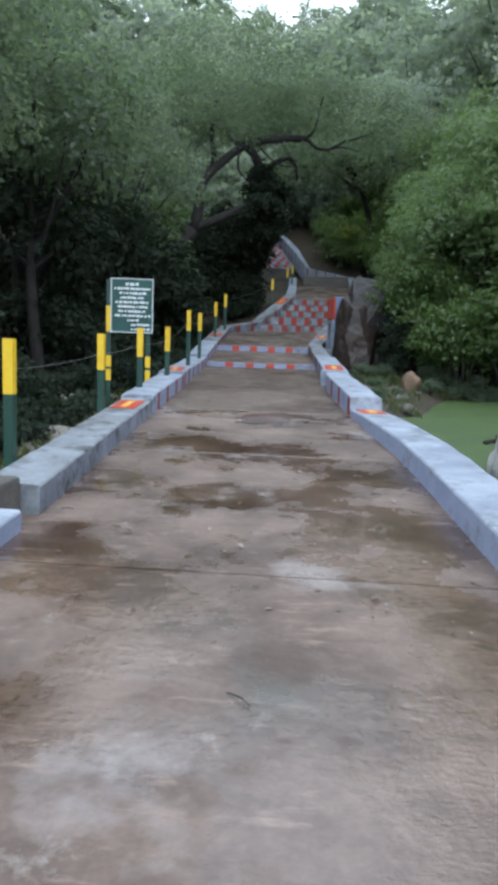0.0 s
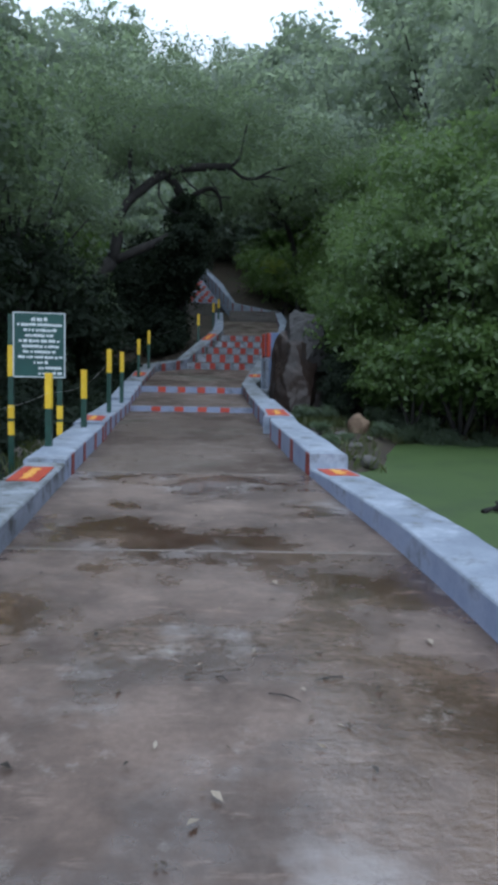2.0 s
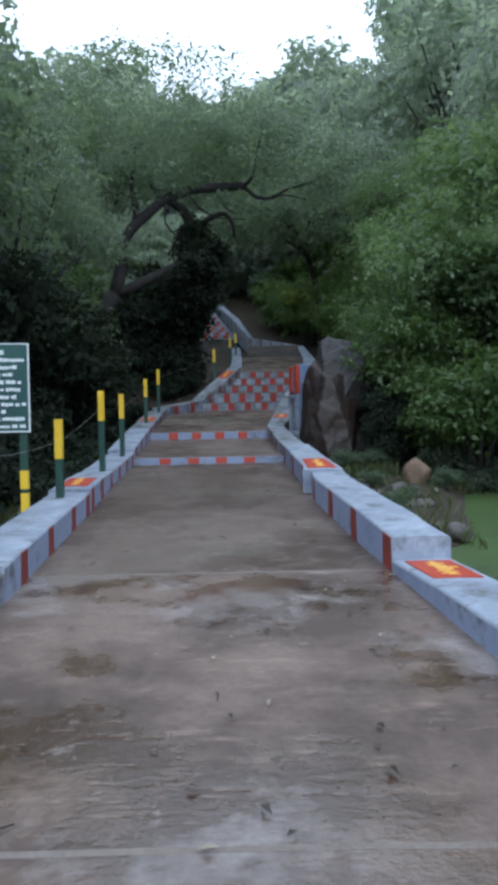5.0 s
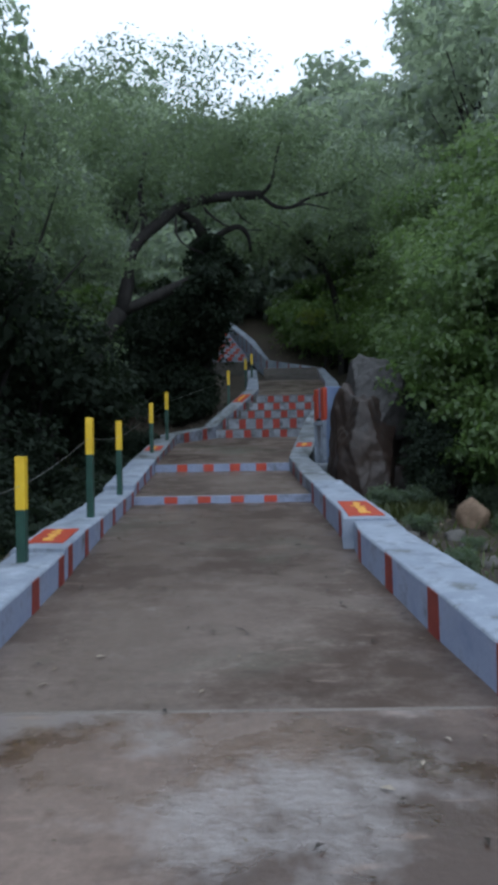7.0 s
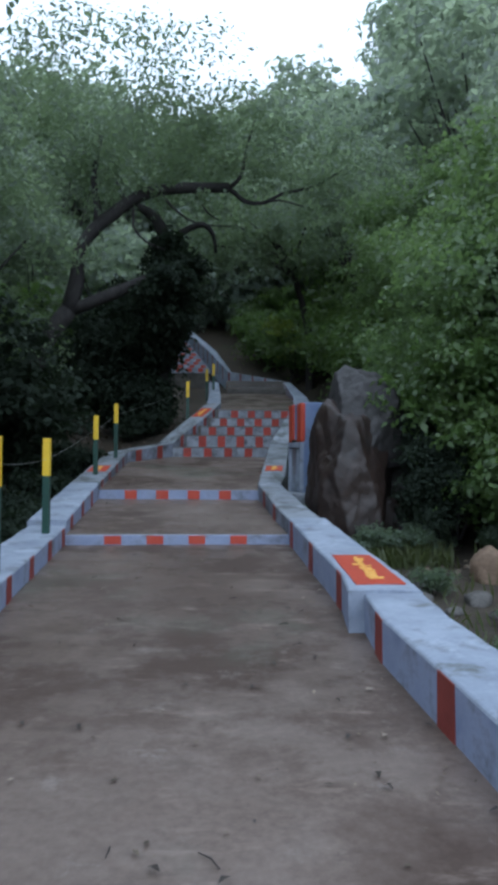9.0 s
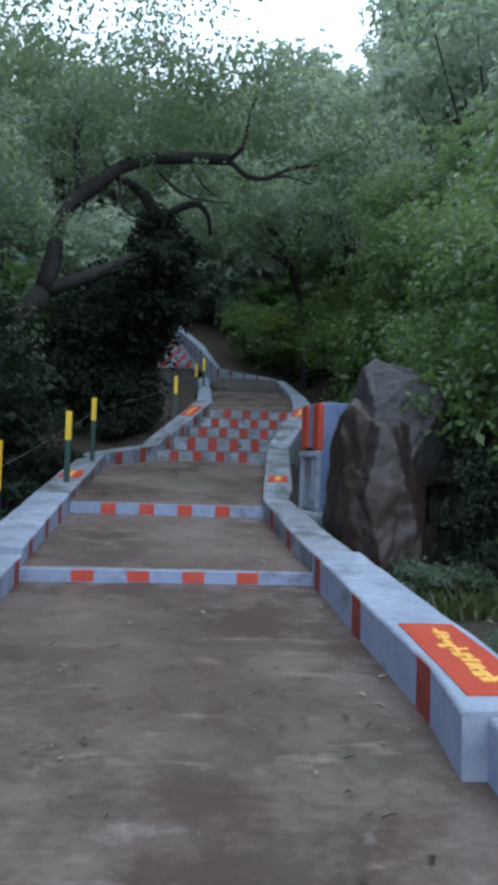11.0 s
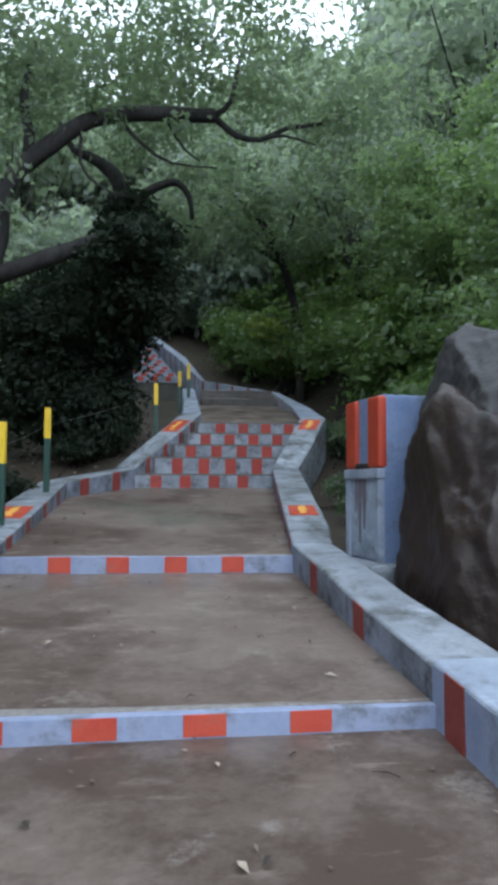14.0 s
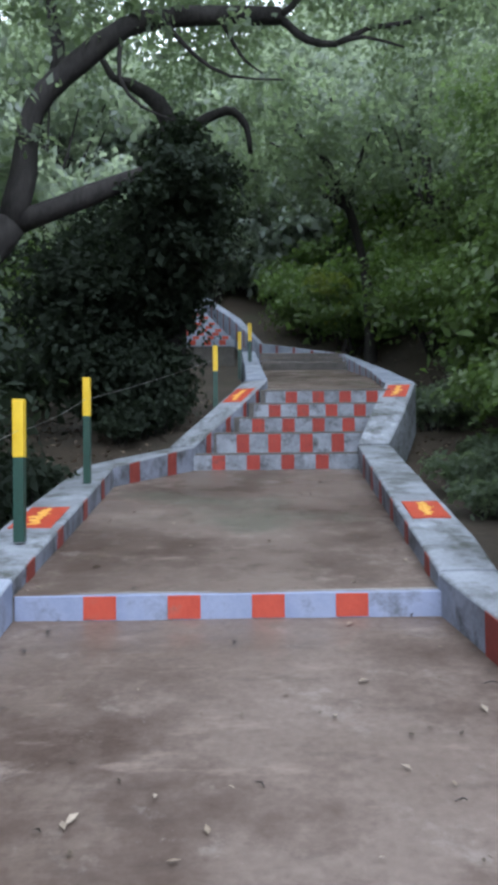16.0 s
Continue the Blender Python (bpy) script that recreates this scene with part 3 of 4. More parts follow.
w = wall(li, "grey limewashed wall climbing beside the stairs", OLD_LIME, OLD_BLUE)
for s in (0.25, 0.7, 1.15, 1.6):
    stripe(w, li, s, 0.1)
plaque(w, li, 1.2, 0.5, seed=17)

# upper landing, flight and the far turn
landing = thing("upper_path", "concrete ramp and steps climbing on under the trees", "path", kind="structure")
bm = bmesh.new()
rows = [(-0.2, 28.4, 3.02, 1.75), (-0.2, 30.5, 3.4, 1.95), (0.0, 33.0, 3.8, 2.05), (0.08, 34.0, 3.98, 2.1)]
vs = [[bm.verts.new((a - 0.2, y, z)), bm.verts.new((b + 0.2, y, z)), bm.verts.new((b + 0.2, y, z - 0.6)), bm.verts.new((a - 0.2, y, z - 0.6))] for a, y, z, b in rows]
for p, q in zip(vs, vs[1:]):
    for i in range(4):
        j = (i + 1) % 4
        bm.faces.new((p[i], p[j], q[j], q[i]))
bm.faces.new(vs[0][::-1])
bm.faces.new(vs[-1])
part("ramp", bm, PATH_DRY, landing)
for k in range(3):
    y, z = 34.0 + 0.7 * k, 3.98 + 0.2 * (k + 1)
    part("step", box(bmesh.new(), (0.1, y, z - 0.7), (2.3, y + 1.2, z), 0.01), PATH_MAT, landing)
    part("step_front", box(bmesh.new(), (0.12, y - 0.02, z - 0.2), (2.28, y + 0.02, z - 0.02)), DARKSTONE, landing, "grey step front")
rw = [((1.80, 28.46), (2.28, 28.4), 3.13, 2.8), ((2.05, 31.0), (2.45, 31.1), 3.64, 3.2), ((2.15, 35.6), (2.45, 35.9), 4.6, 4.15), ((0.2, 38.3), (0.38, 38.7), 5.28, 4.78), ((-0.62, 41.0), (-0.27, 41.2), 6.55, 5.95), ((-1.8, 44.9), (-1.45, 45.1), 8.1, 7.45)]
w = wall(rw, "long pale wall following the upper stairs round the bend", LIME, LIME)
for s in [0.6 + 0.75 * k for k in range(21)]:
    stripe(w, rw, s, 0.1)
lw = [((-0.11, 28.6), (-0.47, 28.7), 3.22, 2.8), ((-0.12, 30.4), (-0.44, 30.45), 3.65, 3.2), ((-0.17, 32.0), (-0.47, 32.05), 4.15, 3.5)]
wall(lw, "grey limewashed wall end at the upper landing")
flight = thing("upper_staircase", "distant flight of red and white checked stairs", "stairs")
for k in range(14):
    t = k / 13
    p = Vector((-0.62, 38.9, 5.3)).lerp(Vector((-2.1, 44.8, 7.75)), t)
    z1 = p.z + 0.2
    part("step", box(bmesh.new(), (p.x - 1.9, p.y, p.z - 0.02), (p.x + 0.1, p.y + 0.6, z1), 0.01), LIME, flight)
    part("base", box(bmesh.new(), (p.x - 1.86, p.y + 0.04, p.z - 1.3), (p.x + 0.1, p.y + 0.58, p.z - 0.021)), DARKSTONE, flight, "dark rough masonry base")
    for j in range(4):
        part("painted_square", box(bmesh.new(), (p.x - 1.75 + 0.46 * j + 0.2 * (k % 2), p.y - 0.012, p.z + 0.02), (p.x - 1.55 + 0.46 * j + 0.2 * (k % 2), p.y + 0.02, z1 - 0.02)), STEPRED, flight)

# ---- fence posts and wires ----
def fence_post(x, y, z0, z1, yellow=0.4, w=0.038):
    ob = thing("fence_post", "square steel post painted dark green with a yellow top", "post", "fence posts on the wall", at=(x, y, z0))
    part("shaft", box(bmesh.new(), (-w * 0.96, -w * 0.96, -0.05), (w * 0.96, w * 0.96, z1 - z0 - yellow), 0.004), GREEN, ob, "dark green lower shaft")
    part("painted_top", box(bmesh.new(), (-w, -w, z1 - z0 - yellow), (w, w, z1 - z0), 0.005), YELLOW, ob, "yellow painted top")
    return ob


POSTS = [(-1.70, 6.16, 0.20, 1.113), (-1.86, 9.05, 0.33, 1.21), (-1.90, 11.11, 0.49, 1.34), (-1.88, 12.99, 0.60, 1.42), (-1.925, 15.37, 0.77, 1.82), (-2.01, 17.42, 0.91, 1.87), (-2.22, 21.77, 1.47, 2.40), (-2.24, 24.29, 1.73, 2.81), (-0.96, 28.1, 2.78, 3.70), (-0.32, 30.9, 3.72, 4.55), (-0.52, 31.0, 3.5, 4.40)]
for k, (x, y, z0, z1) in enumerate(POSTS):
    fence_post(x, y, z0, z1, 0.4 if k < 9 else 0.35)


def wire(a, b, sag=0.025):
    cu = bpy.data.curves.new("fence_wire", "CURVE")
    cu.dimensions, cu.bevel_depth = "3D", 0.002
    sp = cu.splines.new("POLY")
    sp.points.add(12)
    for i in range(13):
        t = i / 12
        p = Vector(a).lerp(Vector(b), t)
        sp.points[i].co = (p.x, p.y, p.z - sag * 4 * t * (1 - t), 1)
    cu.materials.append(STEEL)
    tagged(new("fence_wire", cu), "thin sagging grey wire strung between fence posts", "wire", "fence wires")


for p, q in zip(POSTS[:8], POSTS[1:9]):
    wire((p[0], p[1] + 0.04, p[3] - 0.22), (q[0], q[1] - 0.04, q[3] - 0.22))
wire((-3.4, 4.0, 1.0), (-1.84, 6.1, 1.0), 0.02)

plinth = thing("concrete_block", "dark mossy concrete block at the wall end", "block", at=(-1.5, 5.2, 0))
part("body", box(bmesh.new(), (-0.33, -0.17, -0.3), (0.2, 0.17, 0.27), 0.025), DARKSTONE, plinth)

# ---- notice board ----
board = thing("notice_board", "dark green notice board with white writing on two posts", "sign", at=(-2.41, 12.63, -0.035))
board.rotation_euler = (0, 0, radians(8))
part("panel", box(bmesh.new(), (-0.31, -0.015, 1.34), (0.33, 0.012, 2.18), 0.004), SIGN_GREEN, board, "dark green sheet panel")
for lo, hi in (((-0.325, -0.022, 1.332), (0.345, 0.014, 1.345)), ((-0.325, -0.022, 2.175), (0.345, 0.014, 2.187)), ((-0.325, -0.022, 1.345), (-0.313, 0.014, 2.175)), ((0.333, -0.022, 1.345), (0.345, 0.014, 2.175))):
    part("frame", box(bmesh.new(), lo, hi), SIGN_WHITE, board, "thin pale frame")
rng = random.Random(4)
for k, (a, b) in enumerate([(-0.09, 0.13), (-0.27, 0.31), (-0.19, 0.24), (-0.17, 0.19), (-0.25, 0.29), (-0.21, 0.26), (-0.2, 0.24), (-0.26, 0.31), (-0.06, 0.13), (0.0, 0.31), (0.0, 0.31)]):
    z = 2.10 - 0.071 * k
    bm = bmesh.new()
    x = a
    h = 0.018 if k else 0.024
    while x < b - 0.03:
        wd = rng.uniform(0.018, 0.05)
        box(bm, (x, -0.019, z - h + rng.uniform(-0.004, 0.004)), (min(b, x + wd), -0.014, z + h * rng.uniform(0.4, 1.0)))
        x += wd + (0.004 if rng.random() < 0.75 else 0.02)
    tagged(part("writing", bm, SIGN_WHITE, board, "line of white writing"), kind="stuff")
for x in (-0.36, 0.27):
    pole = part("pole", box(bmesh.new(), (x - 0.035, 0.016, -0.1), (x + 0.035, 0.086, 2.16), 0.005), GREEN, board, "dark green square pole")
    for lo, hi in ((0.56, 0.74), (0.78, 0.96), (1.34, 1.75)):
        part("painted_band", box(bmesh.new(), (x - 0.038, 0.013, lo), (x + 0.038, 0.089, hi)), YELLOW, pole, "yellow painted band")


# ---- boulders ----
def boulder_mesh(rx, ry, rz, seed, sub=4, facets=16, taper=0.0, planes=(), rough=1.0):
    """A rounded many-faced stone: a ball cut by planes, roughened and tapered."""
    rng = np.random.default_rng(seed)
    n = rng.normal(0, 1, (facets, 3))
    n /= np.linalg.norm(n, axis=1, keepdims=True)
    h = rng.uniform(0.72, 0.98, facets)
    if planes:
        n = np.array([Vector(p[:3]).normalized() for p in planes])
        h = np.array([p[3] for p in planes])
    bm = bmesh.new()
    bmesh.ops.create_icosphere(bm, subdivisions=sub, radius=1)
    o = Vector((seed * 3.1, seed * 1.7, seed * 0.9))
    for v in bm.verts:
        d = v.co.normalized()
        dots = n @ np.array(d)
        k = min([1.3 if planes else 1.05] + [hh / q for hh, q in zip(h, dots) if q > 0.3])
        e = Vector((d.x * rx, d.y * ry, d.z * rz)) / max(rx, ry)
        k *= 1 + rough * (0.07 * noise.noise(e * 1.6 + o) + 0.03 * noise.noise(e * 4.5 + o) + 0.02 * noise.noise(e * 9 + o) + 0.011 * noise.noise(e * 23 + o) - 0.05 * max(0, 0.3 - abs(noise.noise(e * 2.1 + o * 2))))
        q = d * k
        q.x *= 1 - taper * max(0, q.z)
        q.y *= 1 - taper * max(0, q.z)
        v.co = (q.x * rx, q.y * ry, q.z * rz)
    for f in bm.faces:
        f.smooth = True
    return bm


big = thing("boulder", "tall dark brown weathered boulder with a grey cap", "boulder", at=(1.68, 19.5, 1.1))
part("body", boulder_mesh(0.60, 0.62, 1.32, 5, 6, planes=((-1, -0.1, 0.1, 0.92), (-0.8, -0.5, 0.55, 0.98), (0.1, -0.2, 1, 0.95), (0.95, -0.35, -0.1, 0.72), (0.1, -1, 0.2, 0.86), (-0.6, -0.8, -0.25, 0.98), (0.6, -0.75, 0.45, 0.8), (0.55, -0.8, -0.5, 1.0), (0, 1, 0.2, 0.9), (0, 0, -1, 1)), rough=1.0), ROCK, big, "brown weathered lower mass")
part("cap", boulder_mesh(0.60, 0.6, 0.72, 9, 6, planes=((-1, -0.1, 0.2, 0.85), (-0.5, -0.5, 0.8, 0.9), (0.25, -0.3, 1, 0.85), (0.8, -0.3, 0.5, 0.85), (0, -1, 0.25, 0.82), (0.5, -0.8, -0.2, 0.85), (0, 1, 0, 0.9), (0, 0, -1, 0.9)), rough=1.1), GREYROCK, big, "dark grey upper block").location = (0.25, 0.25, 1.12)
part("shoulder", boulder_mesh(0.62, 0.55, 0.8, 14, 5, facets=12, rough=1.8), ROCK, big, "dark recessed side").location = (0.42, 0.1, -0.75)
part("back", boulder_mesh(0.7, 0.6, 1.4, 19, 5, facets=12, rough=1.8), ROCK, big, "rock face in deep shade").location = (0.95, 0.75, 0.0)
for x, y, z, r, s in ((2.75, 17.3, 0.46, 0.24, 11), (2.3, 18.0, 0.1, 0.16, 12), (3.6, 18.0, 0.15, 0.18, 13)):
    b = thing("bank_stone", "pale tan stone half sunk in the grassy bank", "stone", "bank stones", at=(x, y, z))
    part("body", boulder_mesh(r, r * 0.9, r * 1.15, s, 4, rough=1.5), TAN, b)
rng = random.Random(41)
for k in range(16):
    y = rng.uniform(12.6, 17.6)
    x = right_x(y) + 0.75 + rng.random() * (0.4 + 0.22 * (y - 12))
    r = rng.uniform(0.06, 0.15)
    b = thing("bank_stone", "small dark stone lying on the muddy bank", "stone", "bank stones", at=(x, y, hill_z(x, y) + r * 0.2))
    b.rotation_euler = (0, 0, rng.random() * 6)
    part("body", boulder_mesh(r * 1.3, r, r * 0.8, 60 + k % 5, 3), DARKSTONE, b)
snag = thing("fallen_branch", "dark dead branch lying in the pond weed", "branch", at=(2.6, 9.4, 0.13))
bm = bmesh.new()
for pts in ([(-0.12, 0, 0), (0, 0.05, 0.03), (0.14, 0, 0.01)], [(0, 0.05, 0.02), (0.03, 0.02, 0.06), (0.02, 0.06, 0.09)], [(0.05, 0.03, 0.02), (0.1, 0.12, 0.03), (0.14, 0.18, 0.0)]):
    limb(bm, pts, 0.03, 0.012, 6)
part("wood", bm, BARK, snag)
b = thing("pond_rock", "pale grey rock standing in the pond", "rock", at=(2.5, 7.2, 0.2))
part("body", boulder_mesh(0.47, 0.55, 0.60, 21, 5, rough=1.3), PALESTONE, b)
rng = random.Random(12)
for k in range(46):
    y = rng.uniform(4.5, 20)
    x = -2.3 - rng.random() ** 1.5 * 2.6
    r = rng.uniform(0.1, 0.34)
    b = thing("rubble_stone", "rough grey rubble stone on the bank", "stone", "rubble beside the wall", at=(x, y, hill_z(x, y) + r * 0.25))
    b.rotation_euler = (0, 0, rng.random() * 6)
    part("body", boulder_mesh(r * 1.3, r, r * 0.8, 30 + k % 9, 3), STONE, b)

# ---- shrine pillar ----
pil = thing("shrine_pillar", "blue painted masonry pillar with red borders and white panel", "pillar", at=(0.95, 20.97, 1.02))
pil.rotation_euler = (0, 0, radians(11))
part("body", box(bmesh.new(), (0.012, -0.63, -0.1), (0.75, 0.0, 1.52), 0.02), PILLAR_BLUE, pil, "blue limewashed masonry")
part("panel", box(bmesh.new(), (-0.012, -0.61, 0.18), (0.03, -0.02, 0.90), 0.01), LIME, pil, "white panel below the ledge")
for lo, hi in (((-0.045, -0.64, 0.84), (0.03, 0.0, 0.92)), ((-0.03, -0.63, 0.15), (0.03, -0.56, 0.84)), ((-0.03, -0.07, 0.15), (0.03, 0.0, 0.84))):
    part("panel_frame", box(bmesh.new(), lo, hi, 0.012), LIME, pil, "pale moulded frame")
for y0, y1 in ((-0.64, -0.43), (-0.2, -0.005)):
    part("border", box(bmesh.new(), (-0.03, y0, 0.925), (0.05, y1, 1.51), 0.028), ORANGE, pil, "orange-red painted border")
part("foot", box(bmesh.new(), (-0.2, -0.82, -0.2), (0.6, 0.05, 0.168), 0.05), OLD_LIME, pil, "sloping plastered foot")
for y, w, z in ((-0.38, 0.08, 0.42), (-0.3, 0.09, 0.3), (-0.2, 0.04, 0.55)):
    part("soot_stain", slab_quad(bmesh.new(), (-0.0125, y, 0.84), (-0.0125, y + w, 0.84), (-0.0125, y + w * 0.7, z), (-0.0125, y + w * 0.3, z), (-0.001, 0, 0)), SOOT, pil, "dark drip stain")
# Unidentified black item on the ledge, built as a plain block.
part("oil_lamp", box(bmesh.new(), (-0.05, -0.4, 0.92), (0.02, -0.24, 0.965), 0.012), BARK, pil, "small black item on the ledge")


# ---- trees and bushes ----
def tree_crown_blobs(rng, h, r, n=9, low=0.45):
    out = [(0, 0, h * 0.8, r * 0.6)]
    for k in range(n):
        a = 2 * math.pi * (k / n) + rng.uniform(-0.4, 0.4)
        d = r * rng.uniform(0.35, 0.75)
        out.append((d * math.cos(a), d * math.sin(a), h * rng.uniform(low, 0.92), r * rng.uniform(0.32, 0.5)))
    return out


def make_tree(seed, h, r, count, size, leaf, label, spread=9, low=0.45):
    rng = np.random.default_rng(seed)
    ob = thing("tree", label, "tree", "woodland trees")
    blobs = tree_crown_blobs(rng, h, r, spread, low)
    bm = bmesh.new()
    lean = rng.uniform(-0.6, 0.6, 2)
    mid = Vector((lean[0], lean[1], h * 0.45))
    limb(bm, [(0, 0, -0.6), mid * 0.5 + Vector((0.15, 0, 0)), mid, (lean[0] * 0.6, lean[1] * 0.6, h * 0.85)], 0.024 * h, 0.004 * h, 9)
    for b in blobs[1:]:
        e = Vector(b[:3])
        s = mid * rng.uniform(0.7, 1.0)
        limb(bm, [s, s.lerp(e, 0.5) + Vector((0, 0, -0.06 * h)), e], 0.008 * h, 0.002 * h, 6)
    part("trunk", bm, BARK, ob, "dark branching trunk")
    c = new("crown", foliage(rng, blobs, count, size, leaf))
    c.parent = ob
    return ob


def make_bush(seed, r, count, size, leaf, label, name="bush"):
    rng = np.random.default_rng(seed)
    ob = thing(name, label, "bush", "roadside bushes")
    blobs = [(0, 0, r * 0.7, r * 0.7)] + [(r * 0.6 * math.cos(a), r * 0.6 * math.sin(a), r * rng.uniform(0.35, 1.15), r * rng.uniform(0.38, 0.55)) for a in np.arange(0, 6.28, 1.05)]
    bm = bmesh.new()
    for b in blobs:
        limb(bm, [(b[0] * 0.1, b[1] * 0.1, -0.3), (b[0] * 0.5, b[1] * 0.5, b[2] * 0.6), b[:3]], 0.03 * r, 0.008 * r, 5)
    wood = part("woody_base", bm, BARK, ob, "thin branching wood")
    if name == "weed_clump":
        tagged(wood, kind="stuff")
    c = tagged(new("foliage", foliage(rng, blobs, count, size, leaf, "foliage", 26, 0.16, 0.16)), kind="stuff")
    c.parent = ob
    return ob


def place(ob, spots, seed):
    rng = random.Random(seed)
    first = True
    for x, y, s, dz in spots:
        m = pose(x, y, hill_z(x, y) + dz, 0, 0, rng.uniform(0, 360)) @ Matrix.Diagonal((s, s, s * rng.uniform(0.9, 1.12), 1))
        if first:
            ob.matrix_basis = m
            base, first = ob, False
        else:
            made = copy_thing(ob, Matrix.Identity(4))
            made.matrix_basis = m


# bushes over the pond and up the bank
bush_a = make_bush(1, 1.5, 5600, 0.13, L_NEAR, "dense green broad-leaved bush overhanging the pond bank")
bush_b = make_bush(2, 1.6, 5600, 0.13, L_NEAR, "tangled green bush spreading up the bank")
rng = random.Random(5)
sa, sb = [], []
for k in range(20):
    y = rng.uniform(19, 32)
    x = 4.0 + rng.random() * 6 + max(0, (y - 24) * 0.12)
    (sa if k % 2 else sb).append((x, y, rng.uniform(0.8, 1.3), rng.uniform(-0.3, 0.5)))
for x, y, s, dz in ((3.7, 18.7, 0.5, 0.1), (4.6, 18.5, 0.6, 0.1), (5.7, 18.4, 0.65, 0.1), (6.9, 18.2, 0.7, 0.1), (8.3, 18.0, 0.8, 0.1), (4.0, 18.0, 0.8, 0.6), (5.0, 17.9, 1.0, 0.6), (6.4, 17.6, 1.1, 0.6), (7.9, 17.3, 1.2, 0.6), (3.9, 18.6, 0.8, 0.3), (3.1, 19.3, 0.7, 1.2), (3.9, 20.2, 1.1, 0.6), (4.0, 22.0, 1.2, 0.6), (3.7, 24.4, 0.9, 0.5), (4.0, 26.7, 1.0, 0.5), (4.3, 29, 1.1, 0.4), (4.5, 32, 1.2, 0.3), (4.6, 35, 1.3, 0.2), (3.2, 38.8, 1.1, 0.1), (2.4, 42, 1.2, 0.0)):
    (sa if rng.random() < 0.5 else sb).append((x, y, s, dz))
place(bush_a, sa, 1)
place(bush_b, sb, 2)
sapling = make_tree(22, 3.4, 0.8, 1300, 0.12, L_YEL, "slender sapling with pale yellow-green young leaves", 5)
place(sapling, [(2.5, 38.0, 1.0, -0.2)], 3)

tree_e = make_tree(21, 6, 2.6, 10000, 0.14, L_BANK, "leafy green small tree on the bank above the boulder", 11)
place(tree_e, [(4.0, 19.4, 0.72, -0.3), (5.0, 18.7, 0.8, -0.3), (6.7, 18.5, 0.95, -0.3), (8.8, 18.3, 1.05, -0.3), (5.2, 20.6, 0.95, -0.3), (7.6, 20.4, 1.1, -0.3), (4.8, 23.6, 0.85, -0.3), (6.8, 24.2, 1.0, -0.3), (10.5, 20.5, 1.15, -0.3), (5.2, 27.6, 0.9, -0.3), (7.4, 28.6, 1.05, -0.3), (5.8, 31.5, 0.95, -0.3), (3.4, 21.4, 0.55, -0.2)], 14)

# undergrowth, with the shade under the trees painted into its leaves
bush_c = make_bush(3, 1.5, 3200, 0.12, L_PAINTED_SHADE, "undergrowth bush below the trees with shade painted into its leaves")
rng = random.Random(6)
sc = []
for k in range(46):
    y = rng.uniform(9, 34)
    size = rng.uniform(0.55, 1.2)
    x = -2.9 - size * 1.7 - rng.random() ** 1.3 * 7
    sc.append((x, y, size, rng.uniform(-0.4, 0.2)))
# Copies by the boulder paint its black recess with the same dark leaves.
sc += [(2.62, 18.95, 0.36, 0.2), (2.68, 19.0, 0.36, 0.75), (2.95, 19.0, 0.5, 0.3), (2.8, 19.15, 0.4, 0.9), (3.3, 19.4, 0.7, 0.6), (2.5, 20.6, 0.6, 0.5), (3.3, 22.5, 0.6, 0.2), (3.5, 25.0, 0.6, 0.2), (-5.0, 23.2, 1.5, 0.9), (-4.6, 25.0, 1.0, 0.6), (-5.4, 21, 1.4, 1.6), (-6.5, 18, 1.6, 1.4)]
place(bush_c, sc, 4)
bush_s = make_bush(9, 0.6, 900, 0.1, L_DARK, "low leafy weed clump on the damp verge", "weed_clump")
bush_w = make_bush(10, 0.6, 900, 0.1, L_PAINTED_SHADE, "weed clump below the wall with shade painted into its leaves", "weed_clump")
ss, sw = [], []
for k in range(44):
    y = rng.uniform(7, 31)
    sw.append((rng.uniform(-4.3, -3.0) + (1.2 if y > 27 else 0), y, rng.uniform(0.7, 1.2), -0.1))
for k in range(22):
    y = rng.uniform(21.5, 31)
    ss.append((rng.uniform(2.2, 3.4) + max(0, y - 26) * 0.16, y, rng.uniform(0.6, 1.0), -0.1))
for k in range(20):
    ss.append((rng.uniform(3.4, 9.0), rng.uniform(17.5, 18.5), rng.uniform(0.35, 0.6), -0.05))
for x, y, q in ((1.75, 14.2, 0.3), (1.9, 16.6, 0.35), (3.1, 16.9, 0.4), (2.2, 15.4, 0.22)):
    ss.append((x, y, q, 0.0))
for x, y in ((1.75, 18.5), (2.3, 18.6), (3.4, 18.4), (3.9, 18.2), (4.6, 17.9), (2.6, 19.0), (5.6, 17.6), (1.35, 20.0), (1.75, 21.6)):
    ss.append((x, y, 0.55, 0.0))
place(bush_s, ss, 12)
place(bush_w, sw, 18)

# woodland
tree_a = make_tree(11, 11, 4.2, 10500, 0.21, L_DARK, "broad dark-leaved woodland tree with a forking trunk", 11, 0.58)
tree_b = make_tree(12, 13, 4.0, 9500, 0.18, L_MID, "tall slender woodland tree with loose foliage", 10, 0.55)
tree_c = make_tree(13, 10, 4.4, 4700, 0.38, L_FAR, "rounded hillside tree with mist painted into its leaf colour")
tree_d = make_tree(14, 12, 4.4, 4700, 0.38, L_FAR, "tall hillside tree with mist painted into its leaf colour")
rng = random.Random(8)
ta, tb, tc, td, te = [], [], [], [], []
